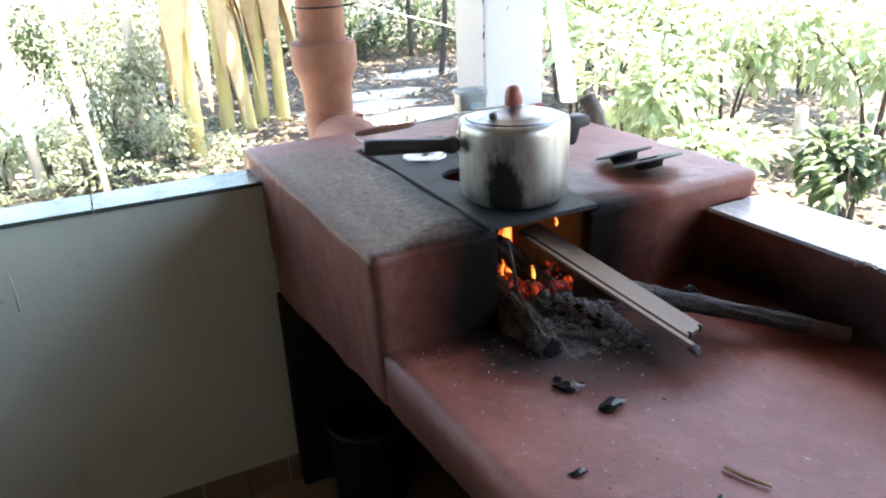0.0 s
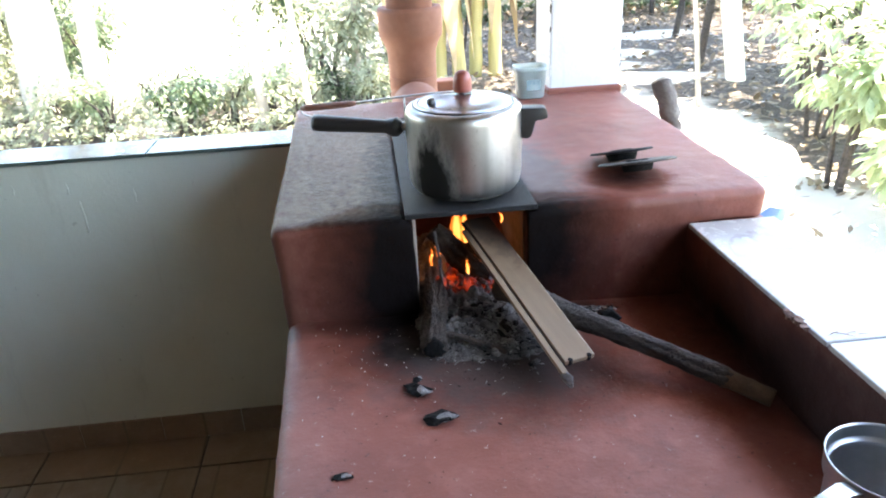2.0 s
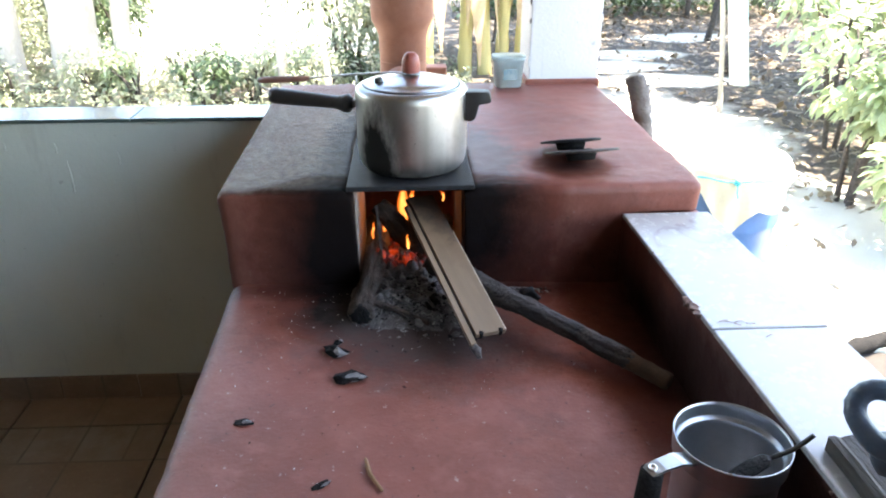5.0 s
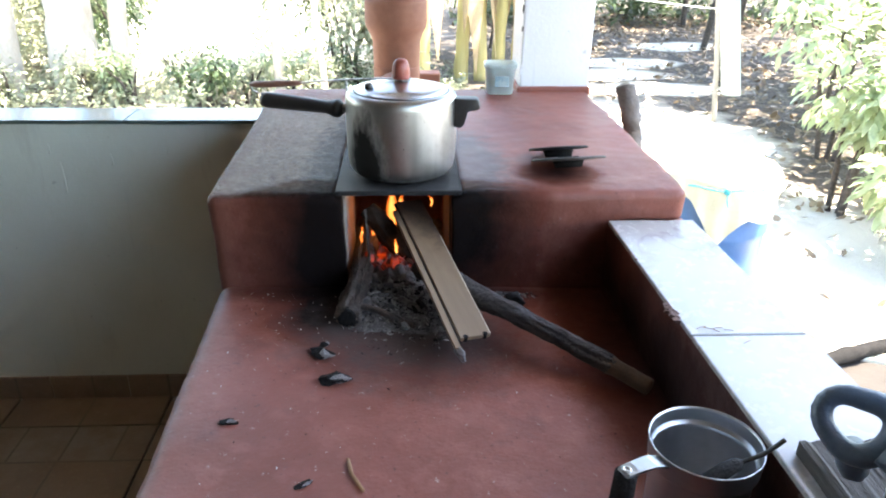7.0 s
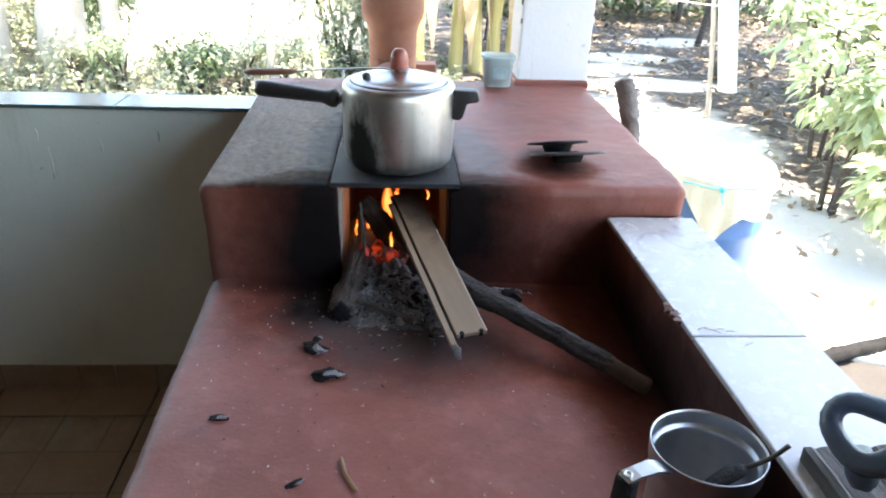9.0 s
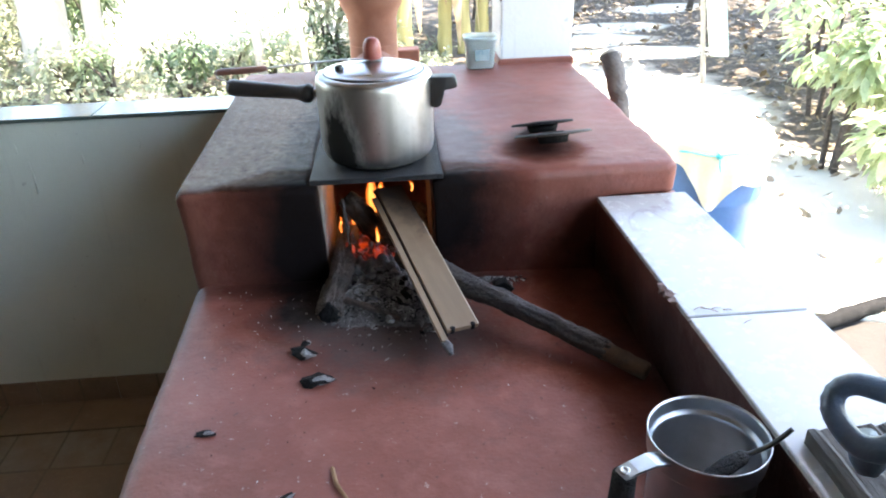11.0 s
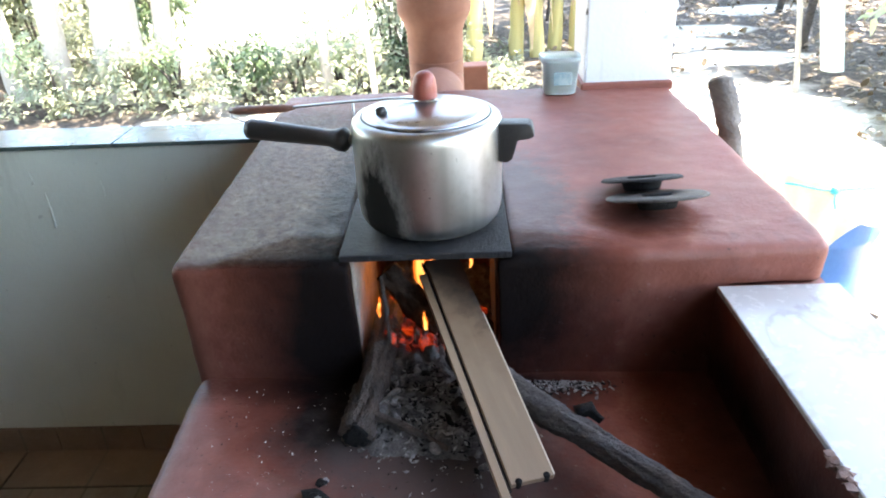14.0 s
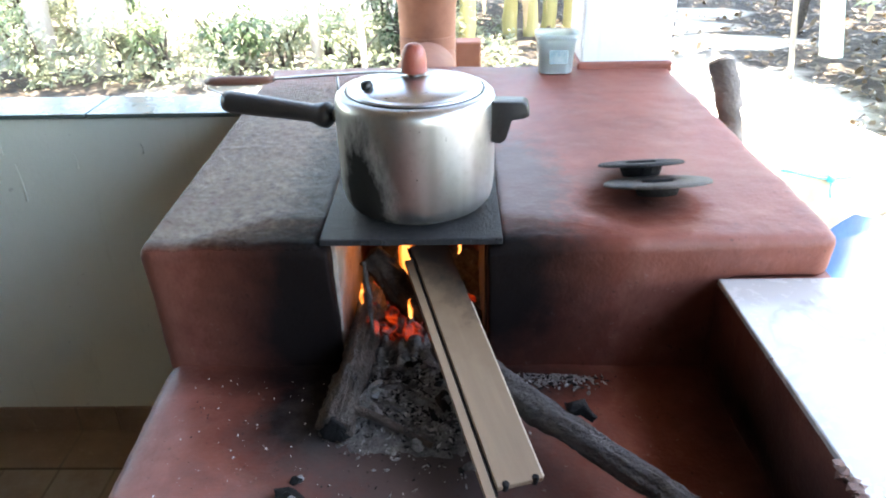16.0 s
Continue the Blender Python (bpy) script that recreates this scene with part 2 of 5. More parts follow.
def leaf_mat(name, a, b, trans=0.3):
    n = Nodes(name)
    c = n.mix(n.island(), a, b)
    c = n.mix(n.math("MULTIPLY", n.ramp(n.noise(40), 0.4, 0.7), 0.3), c, tuple(1.5 * k for k in b))
    m = n.done(c, 0.42)
    tr = n.node("ShaderNodeBsdfTranslucent", Color=c)
    mx = n.node("ShaderNodeMixShader", Fac=trans)
    n.t.links.new(n.bsdf.outputs[0], mx.inputs[1])
    n.t.links.new(tr.outputs[0], mx.inputs[2])
    n.t.links.new(mx.outputs[0], n.out.inputs["Surface"])
    return m


def glow(name, a, b, strength, scale=30, span=(0.40, 0.70)):
    n = Nodes(name)
    f = n.ramp(n.noise(scale, 5, 0.7), *span)
    n.put(n.bsdf.inputs["Emission Color"], n.mix(f, a, b))
    n.put(n.bsdf.inputs["Emission Strength"], n.math("MULTIPLY", f, strength))
    return n.done((0.07, 0.06, 0.055), 0.9, 0.0, n.noise(60), 0.5, 0.004)


def flame_mat(name, a, b, strength, cover):
    """Thin glowing gas: licks of emission with clear gaps between them."""
    n = Nodes(name)
    lick = n.ramp(n.noise(34, 4, 0.6, n.scaled((1, 1, 0.3))), 0.34, 0.62)
    em = n.node("ShaderNodeEmission", Color=n.mix(lick, a, b), Strength=strength)
    clear = n.node("ShaderNodeBsdfTransparent")
    mx = n.node("ShaderNodeMixShader", Fac=n.math("MULTIPLY", lick, cover))
    n.t.links.new(clear.outputs[0], mx.inputs[1])
    n.t.links.new(em.outputs[0], mx.inputs[2])
    m = n.done(a, 0.9)
    n.t.links.new(mx.outputs[0], n.out.inputs["Surface"])
    return m


SUN_PATCHES = ((3.3, 9.1, 1.1, 0.55), (3.9, 10.0, 1.0, 0.4), (5.3, 11.6, 1.0, 0.5), (3.7, 8.1, 1.3, 0.45))     # sun patches painted pale on the ground: centre and half size


def ground_mat():
    n = Nodes("leaf_litter_ground")
    c = n.mix(n.ramp(n.noise(0.6), 0.35, 0.65), (0.075, 0.055, 0.04), (0.13, 0.10, 0.075))
    c = n.mix(n.ramp(n.noise(11, 5, 0.7), 0.45, 0.62), c, (0.04, 0.032, 0.025))
    c = n.mix(n.math("MULTIPLY", n.ramp(n.noise(26, 3), 0.6, 0.7), 0.7), c, (0.26, 0.21, 0.16))
    # broad pale earth patches; their colour also carries the sunlight on them
    bare = n.math("MAXIMUM", n.blob((-2.6, 13.5, -0.45), (3.4, 6.5, 3)), n.math("MAXIMUM", n.blob((2.95, 2.3, -0.45), (1.6, 2.8, 3)), n.blob((2.9, 6.0, -0.45), (1.5, 1.7, 3))))
    bare = n.math("MAXIMUM", bare, n.blob((-1.5, 4.0, -0.45), (3.5, 2.6, 3)))
    # small sun patches, painted pale among the litter
    for cx, cy, sx, sy in SUN_PATCHES:
        bare = n.math("MAXIMUM", bare, n.blob((cx, cy, -0.45), (sx, sy, 3)))
    pale = n.ramp(n.math("ADD", bare, n.math("MULTIPLY", n.math("SUBTRACT", n.noise(1.6), 0.5), 0.9)), 0.0, 0.25)
    c = n.mix(pale, c, n.mix(n.noise(4), (0.55, 0.49, 0.40), (0.68, 0.62, 0.53)))
    return n.done(c, 0.9, 0.0, n.noise(18, 6, 0.75), 0.8, 0.04)


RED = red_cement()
WALL = painted("limewashed_plaster", (0.54, 0.56, 0.47), (0.61, 0.63, 0.54), (0.38, 0.38, 0.32))
POST = painted("white_painted_wood", (0.62, 0.645, 0.65), (0.70, 0.715, 0.72), (0.36, 0.40, 0.40), (1, 1, 0.06), 0.5)
CEIL = plain("ceiling_boards", (0.125, 0.108, 0.09), (0.18, 0.155, 0.13), 6, 0.7)
HOUSE = painted("brown_washed_plaster", (0.14, 0.12, 0.105), (0.19, 0.165, 0.14), (0.08, 0.07, 0.06))
ROOFTILE = plain("roof_clay", (0.36, 0.16, 0.09), (0.25, 0.11, 0.07), 8, 0.8)
TILE = marble_tile()
SILL = sill_tile()
FLOOR = stone_tile()
GROUT = plain("dark_grout", (0.05, 0.045, 0.04), (0.08, 0.07, 0.06), 40, 0.9)
ALU = aluminium()
POT = aluminium("sooty_aluminium", [((-0.080, -0.092, 0.020), (0.070, 0.070, 0.160)), ((0.0, 0.0, 0.0), (0.2, 0.2, 0.018))], 0.33)
MUG = plain("dull_cast_aluminium", (0.37, 0.385, 0.40), (0.50, 0.515, 0.53), 9, 0.37, 1.0, 0.1, 0.002)
BLACK = plain("black_bakelite", (0.014, 0.013, 0.013), (0.025, 0.023, 0.022), 40, 0.38)
BLUEBLACK = plain("worn_black_plastic", (0.055, 0.085, 0.125), (0.08, 0.12, 0.17), 30, 0.35)
REDKNOB = plain("red_bakelite", (0.24, 0.055, 0.04), (0.32, 0.09, 0.06), 40, 0.35)
BROWNGRIP = plain("brown_bakelite", (0.17, 0.075, 0.055), (0.25, 0.12, 0.09), 40, 0.45)
IRON = plain("sooty_cast_iron", (0.007, 0.007, 0.008), (0.026, 0.025, 0.027), 30, 0.58, 0.0, 0.9, 0.005, Specular_IOR_Level=0.2)
RUSTIRON = plain("scratched_rusty_iron", (0.022, 0.018, 0.016), (0.095, 0.078, 0.068), 26, 0.55, 0.0, 0.8, 0.003, Specular_IOR_Level=0.3)
STEEL = plain("dull_steel", (0.35, 0.34, 0.33), (0.5, 0.49, 0.47), 50, 0.35, 1.0)
OLDSTEEL = plain("blackened_steel", (0.03, 0.03, 0.03), (0.09, 0.085, 0.08), 20, 0.35, 0.9)
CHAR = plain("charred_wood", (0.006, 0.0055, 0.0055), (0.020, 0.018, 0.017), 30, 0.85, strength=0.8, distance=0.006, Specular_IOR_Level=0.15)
BARK = plain("grey_bark", (0.02, 0.016, 0.014), (0.13, 0.104, 0.085), 30, 0.85, strength=1.0, distance=0.012, stretch=(1, 0.6, 1))
DARKBARK = plain("smoked_bark", (0.016, 0.014, 0.013), (0.065, 0.054, 0.048), 22, 0.75, strength=0.9, distance=0.006)
LOGBARK = plain("flaking_brown_bark", (0.016, 0.012, 0.010), (0.135, 0.10, 0.078), 42, 0.85, strength=1.0, distance=0.014, stretch=(1, 0.5, 1))
SCORCHED = plain("scorched_bark", (0.007, 0.0055, 0.005), (0.045, 0.028, 0.019), 30, 0.85, strength=0.9, distance=0.006, Specular_IOR_Level=0.15)
CUTWOOD = plain("cut_wood", (0.24, 0.13, 0.06), (0.34, 0.2, 0.1), 30, 0.75)
EDGELIGHT = plain("pale_edge_highlight", (0.42, 0.33, 0.24), (0.55, 0.45, 0.34), 20, 0.6, stretch=(1, 0.1, 1))
PEELED = plain("peeled_branch", (0.06, 0.037, 0.021), (0.125, 0.080, 0.046), 30, 0.7, strength=0.6)
OLDWOOD = plain("weathered_wood", (0.07, 0.06, 0.053), (0.17, 0.148, 0.13), 16, 0.85, strength=0.9, distance=0.006, stretch=(1, 0.12, 1))
ASH = plain("grey_ash", (0.09, 0.083, 0.08), (0.31, 0.295, 0.285), 40, 0.95, strength=0.9, distance=0.006)
ASHDARK = plain("charcoal_ash", (0.016, 0.0145, 0.0135), (0.20, 0.187, 0.176), 45, 0.95, strength=0.9, distance=0.006)
ASHPALE = plain("pale_ash", (0.22, 0.21, 0.2), (0.45, 0.43, 0.41), 60, 0.95)
WHITEASH = plain("white_ash", (0.45, 0.43, 0.41), (0.62, 0.6, 0.58), 60, 0.95)
EMBER = glow("ember", (0.62, 0.018, 0.003), (1.0, 0.15, 0.02), 0.17, 40, (0.48, 0.84))
FLAME_IN = flame_mat("flame_core", (1.0, 0.26, 0.04), (1.0, 0.48, 0.14), 0.26, 0.85)
FLAME = flame_mat("flame", (1.0, 0.11, 0.010), (1.0, 0.24, 0.035), 0.22, 0.6)
FIREBRICK = plain("smoked_brick", (0.16, 0.12, 0.10), (0.34, 0.28, 0.23), 18, 0.85, strength=0.6)
SOOTBRICK = plain("blackened_brick", (0.02, 0.017, 0.015), (0.11, 0.08, 0.06), 18, 0.85, strength=0.6)
CLAY = plain("terracotta_pipe", (0.21, 0.085, 0.052), (0.30, 0.135, 0.088), 5, 0.75, strength=0.3)
CLEARPLASTIC = plain("cloudy_plastic", (0.50, 0.60, 0.60), (0.60, 0.68, 0.67), 8, 0.35, Transmission_Weight=0.55)
TEAL = plain("teal_contents", (0.10, 0.22, 0.26), (0.45, 0.50, 0.48), 22, 0.6)
BLUE = plain("blue_plastic", (0.035, 0.105, 0.25), (0.05, 0.14, 0.31), 6, 0.42)
CLOTH = plain("pale_yellow_cloth", (0.47, 0.45, 0.32), (0.55, 0.53, 0.40), 12, 0.9)
SHEET = plain("white_sheet", (0.74, 0.73, 0.68), (0.80, 0.79, 0.75), 10, 0.7)
TEALSTRING = plain("turquoise_string", (0.06, 0.42, 0.48), (0.08, 0.5, 0.55), 60, 0.7)
PVC = plain("pale_blue_pipe", (0.25, 0.36, 0.39), (0.32, 0.43, 0.46), 5, 0.4)
PALEBARK = plain("pale_tree_bark", (0.36, 0.31, 0.25), (0.52, 0.47, 0.39), 7, 0.85, strength=0.7, distance=0.01, stretch=(1, 1, 0.4))
STALK = plain("banana_stalk", (0.42, 0.36, 0.13), (0.55, 0.45, 0.20), 5, 0.6, stretch=(1, 1, 0.1))
DRYLEAF = plain("dry_banana_leaf", (0.34, 0.23, 0.12), (0.48, 0.36, 0.20), 9, 0.8)
LEAF = leaf_mat("broad_green_leaf", (0.25, 0.32, 0.17), (0.43, 0.49, 0.31), 0.45)
LEAFDARK = leaf_mat("dark_green_leaf", (0.045, 0.075, 0.032), (0.11, 0.15, 0.07))
OLIVE = leaf_mat("olive_undergrowth_leaf", (0.15, 0.165, 0.10), (0.38, 0.40, 0.27), 0.4)
LEAFYELLOW = leaf_mat("yellowing_leaf", (0.16, 0.21, 0.04), (0.30, 0.28, 0.07))
LITTER = leaf_mat("fallen_leaf", (0.10, 0.065, 0.04), (0.25, 0.18, 0.11), 0.1)
GROUND = ground_mat()
APRON = plain("dark_brown_slab", (0.022, 0.017, 0.014), (0.038, 0.031, 0.026), 6, 0.9, strength=0.4)
CRUMB = plain("crumbling_red_mortar", (0.10, 0.055, 0.045), (0.22, 0.15, 0.13), 60, 0.9)
BLOCKWOOD = plain("dark_grooved_wood", (0.022, 0.020, 0.019), (0.085, 0.078, 0.072), 20, 0.8, strength=0.9, distance=0.006, stretch=(1, 0.12, 1))
REDCAP = plain("red_plastic", (0.45, 0.03, 0.025), (0.55, 0.05, 0.04), 30, 0.4)


# ---- mesh helpers ----
def thing(name, label, category, group="", kind="", at=(0, 0, 0), rz=0):
    ob = new(name)
    ob.empty_display_size = 0.05
    ob.matrix_world = pose(*at, 0, 0, rz)
    return tagged(ob, label, category, group, kind)


def part(name, bm, material, parent=None, label="", smooth=True):
    me = bpy.data.meshes.new(name)
    bm.to_mesh(me)
    bm.free()
    for p in me.polygons:
        p.use_smooth = smooth
    for m in (material if isinstance(material, list) else [material]):
        me.materials.append(m)
    ob = new(name, me)
    if parent is not None:
        ob.parent = parent
    return tagged(ob, label)


def box(x0, x1, y0, y1, z0, z1, bevel=0.0, seg=2, bm=None):
    b = bmesh.new()
    bmesh.ops.create_cube(b, size=1)
    for v in b.verts:
        v.co = Vector(((x0 + x1) / 2 + v.co.x * (x1 - x0), (y0 + y1) / 2 + v.co.y * (y1 - y0), (z0 + z1) / 2 + v.co.z * (z1 - z0)))
    if bevel:
        bmesh.ops.bevel(b, geom=b.edges[:], offset=bevel, segments=seg, profile=0.5, affect="EDGES")
    return merge(bm, b)


def merge(into, b):
    if into is None:
        return b
    me = bpy.data.meshes.new("tmp")
    b.to_mesh(me)
    b.free()
    into.from_mesh(me)
    bpy.data.meshes.remove(me)
    return into


def lathe(profile, n=48, bm=None, m=None):
    """A turned shape from (radius, height) pairs; closed at the axis where the radius is 0."""
    b = bmesh.new()
    rings = []
    for r, z in profile:
        if r < 1e-6:
            rings.append([b.verts.new((0, 0, z))])
        else:
            rings.append([b.verts.new((r * math.cos(2 * math.pi * k / n), r * math.sin(2 * math.pi * k / n), z)) for k in range(n)])
    for a, c in zip(rings, rings[1:]):
        for k in range(n):
            q = [a[k % len(a)], a[(k + 1) % len(a)], c[(k + 1) % len(c)], c[k % len(c)]]
            q = [v for i, v in enumerate(q) if v not in q[:i]]
            if len(q) > 2:
                b.faces.new(q)
    if m is not None:
        b.transform(m)
    return merge(bm, b)


def tube(points, radii, n=10, rough=0.0, seed=0, bm=None, flat=1.0, closed=False):
    """A tube along points; rough: uneven skin in metres."""
    b = bmesh.new()
    pts = [Vector(p) for p in points]
    if isinstance(radii, (int, float)):
        radii = [radii] * len(pts)
    rings = []
    up = Vector((0, 0, 1))
    for i, p in enumerate(pts):
        if closed:
            d = pts[(i + 1) % len(pts)] - pts[i - 1]
        else:
            d = pts[min(i + 1, len(pts) - 1)] - pts[max(i - 1, 0)]
        d.normalize()
        s = d.cross(up if abs(d.z) < 0.95 else Vector((1, 0, 0))).normalized()
        u = s.cross(d)
        ring = []
        for k in range(n):
            a = 2 * math.pi * k / n
            w = s * math.cos(a) + u * math.sin(a) * flat
            q = p * 14 + w * 3 + Vector((seed * 7.3, 0, 0))
            r = radii[i] + rough * (1.5 * noise.noise(q) + 0.8 * noise.noise(q * 3.7) - 0.7 * abs(noise.noise(q * 7.1)))
            ring.append(b.verts.new(p + w * r))
        rings.append(ring)
    pairs = list(zip(rings, rings[1:])) + ([(rings[-1], rings[0])] if closed else [])
    for a, c in pairs:
        for k in range(n):
            b.faces.new((a[k], a[(k + 1) % n], c[(k + 1) % n], c[k]))
    if not closed:
        b.faces.new(rings[0][::-1])
        b.faces.new(rings[-1])
    return merge(bm, b)


def curve(points, steps=8):
    """A smooth line through points."""
    p = [Vector(q) for q in points]
    out = []
    for i in range(len(p) - 1):
        a, b, c, d = p[max(i - 1, 0)], p[i], p[i + 1], p[min(i + 2, len(p) - 1)]
        for k in range(steps):
            t = k / steps
            out.append(0.5 * ((2 * b) + (c - a) * t + (2 * a - 5 * b + 4 * c - d) * t * t + (3 * b - a - 3 * c + d) * t ** 3))
    return out + [p[-1]]


def chunk(size, seed, squash=(1, 1, 1), sub=1, bm=None, at=(0, 0, 0), turn=None):
    """An angular lump."""
    b = bmesh.new()
    bmesh.ops.create_icosphere(b, subdivisions=sub, radius=size)
    for v in b.verts:
        k = 1 + 0.75 * noise.noise(v.co * (1.1 / size) + Vector((seed * 3.1, seed, 0)))
        v.co = Vector([c * k * s for c, s in zip(v.co, squash)])
    m = Matrix.Translation(at)
    if turn is not None:
        m = m @ Euler(turn).to_matrix().to_4x4()
    b.transform(m)
    return merge(bm, b)


def from_lists(name, verts, faces, material, parent=None, label="", smooth=True):
    me = bpy.data.meshes.new(name)
    me.from_pydata(verts, [], faces)
    me.update()
    for p in me.polygons:
        p.use_smooth = smooth
    me.materials.append(material)
    ob = new(name, me)
    if parent is not None:
        ob.parent = parent
    return tagged(ob, label)


def leaves(spots, rng, length=(0.08, 0.16), width=0.42, droop=0.5):
    """Bent, pointed leaves at the spots (place, outward direction)."""
    verts, faces = [], []
    for p, d in spots:
        ln = rng.uniform(*length)
        d = (Vector(d) + Vector((rng.uniform(-1, 1), rng.uniform(-1, 1), rng.uniform(-0.7, 0.5)))).normalized()
        s = d.cross(Vector((rng.uniform(-0.4, 0.4), rng.uniform(-0.4, 0.4), 1))).normalized()
        u = s.cross(d)
        w = ln * width * 0.5
        o = len(verts)
        down = Vector((0, 0, -droop * ln))
        row = [p, p + d * ln * 0.33 + s * w - u * w * 0.3, p + d * ln * 0.36, p + d * ln * 0.33 - s * w - u * w * 0.3,
               p + d * ln * 0.68 + s * w * 0.8 + down * 0.25, p + d * ln * 0.7 + down * 0.3, p + d * ln * 0.68 - s * w * 0.8 + down * 0.25, p + d * ln + down * 0.7]
        verts += [tuple(v) for v in row]
        faces += [(o, o + 1, o + 2), (o, o + 2, o + 3), (o + 1, o + 4, o + 5, o + 2), (o + 2, o + 5, o + 6, o + 3), (o + 4, o + 7, o + 5), (o + 5, o + 7, o + 6)]
    return verts, faces


# ---- structure ----
GROUND_Z = -0.45


def ground_sheet():
    """One sheet, finer near the house, that reaches the horizon."""
    axis = [-400, -150, -60, -30, -18] + [round(-12 + 0.4 * k, 2) for k in range(61)] + [18, 30, 60, 150, 400]
    verts, faces = [], []
    for y in axis:
        for x in axis:
            far = max(abs(x), abs(y - 4))
            h = 0.05 * noise.noise((x * 0.7, y * 0.7, 0)) + 0.03 * noise.noise((x * 2.1, y * 2.1, 5))
            h *= 1 if far < 20 else 0
            under = -4.6 < x < 1.2 and y < 1.1
            verts.append((x, y, GROUND_Z - 0.02 + h - (0.1 if under else 0)))
    n = len(axis)
    for j in range(n - 1):
        for i in range(n - 1):
            faces.append((j * n + i, j * n + i + 1, (j + 1) * n + i + 1, (j + 1) * n + i))
    tagged(from_lists("ground", verts, faces, GROUND), "dry earth yard with leaf litter, pale clearing and painted sun patches", "ground", kind="structure")


ground_sheet()


def structure(name, bm, material, label, category):
    return tagged(part(name, bm, material, None, smooth=False), label, category, kind="structure")


structure("floor", box(-3.6, 1.05, -3.4, 0.98, -0.5, -0.008), GROUT, "stone-print ceramic floor with dark grout joints", "floor")
wall = structure("wall_north", box(-3.6, 1.03, 0.85, 0.985, -0.5, 1.028, 0.006), WALL, "low whitewashed plaster veranda wall with dirty streaks", "wall")
# unseen walls, added dark to hold back light from the south and west
structure("wall_south", box(-3.6, 1.3, -3.55, -3.4, -0.5, 2.75), HOUSE, "unseen brown plaster wall added to close the veranda's south side", "wall")
structure("wall_west", box(-3.75, -3.6, -3.55, 0.985, -0.5, 2.75), HOUSE, "unseen brown plaster wall added to block light at the west end", "wall")
# veranda roof out of view; reach and dark boards chosen to shade the stove
structure("ceiling", box(-4.0, 1.76, -3.5, 1.6, 2.62, 2.66), CEIL, "dark wooden board ceiling of the veranda", "ceiling")
structure("roof", box(-4.1, 1.86, -3.7, 1.75, 2.68, 2.76, 0.01), ROOFTILE, "red clay roof over the veranda", "roof")


def parapet():
    b = bmesh.new()
    sec = [(0.882, -0.5), (0.880, 0.80), (0.878, 0.88), (0.874, 1.026), (1.045, 1.026), (1.045, -0.5)]
    ys = [0.06 - 0.06 * k for k in range(40)]
    rings = []
    for y in ys:
        ring = []
        for i, (x, z) in enumerate(sec):
            w = 0.006 * noise.noise((x * 5, y * 9, z * 5)) if i in (1, 2, 3) else 0
            ring.append(b.verts.new((x + w - 0.026 * min(y, 0.0), y, z + (0.4 * w if i == 3 else 0))))
        rings.append(ring)
    for a, c in zip(rings, rings[1:]):
        for k in range(len(sec)):
            b.faces.new((a[k], a[(k + 1) % len(sec)], c[(k + 1) % len(sec)], c[k]))
    b.faces.new(rings[0])
    b.faces.new(rings[-1][::-1])
    bmesh.ops.recalc_face_normals(b, faces=b.faces[:])
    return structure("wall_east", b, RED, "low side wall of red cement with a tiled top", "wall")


east = parapet()
col = thing("column", "square white painted wooden veranda post with chipped paint", "post", kind="structure")
part("shaft", box(0.812, 1.042, 0.985, 1.19, 1.098, 2.62, 0.006), POST, col, smooth=False)
chips = random.Random(17)
for k in range(26):
    edge_x = chips.choice((0.8125, 1.0415, 1.0415, chips.uniform(0.83, 1.02)))
    size = chips.uniform(0.003, 0.008)
    bm = chunk(size, k * 2.3, (0.55, 0.25, 1.9), 1, at=(edge_x, 0.9855, chips.uniform(1.13, 1.75)))
    part("paint_chip", bm, OLDWOOD if k % 3 else POST, col, "bare spot of chipped paint", smooth=False)
bm = box(0.802, 1.046, 0.972, 1.2, 1.09, 1.116, 0.005)
part("skirting", bm, RED, col, "red cement skirting", smooth=False)
part("pier", box(0.80, 1.05, 1.035, 1.2, -0.5, 1.09, 0.004), WALL, col, "plastered pier under the post", smooth=False)


# ---- the stove ----
def ledge_z(x, y):
    """The hearth slab falls a little to the back and to the side wall."""
    return 0.889 - 0.033 * (x - 0.036) - 0.025 * (y - 0.016)


def baked(bm, cutters, voxel):
    """The mesh with the cutters taken away, skin remade as even small faces."""
    me = bpy.data.meshes.new("tmp")
    bm.to_mesh(me)
    bm.free()
    ob = new("tmp", me)
    extra = []
    for c in cutters:
        cm = bpy.data.meshes.new("tmp")
        c.to_mesh(cm)
        c.free()
        co = new("tmp", cm)
        extra.append(co)
        mod = ob.modifiers.new("cut", "BOOLEAN")
        mod.operation, mod.object, mod.solver = "DIFFERENCE", co, "EXACT"
    mod = ob.modifiers.new("skin", "REMESH")
    mod.mode, mod.voxel_size = "VOXEL", voxel
    mod = ob.modifiers.new("soft", "SMOOTH")
    mod.factor, mod.iterations = 0.5, 5
    got = bpy.data.meshes.new_from_object(ob.evaluated_get(bpy.context.evaluated_depsgraph_get()))
    out = bmesh.new()
    out.from_mesh(got)
    for o in (ob, *extra):
        d = o.data
        bpy.data.objects.remove(o)
        bpy.data.meshes.remove(d)
    bpy.data.meshes.remove(got)
    return out


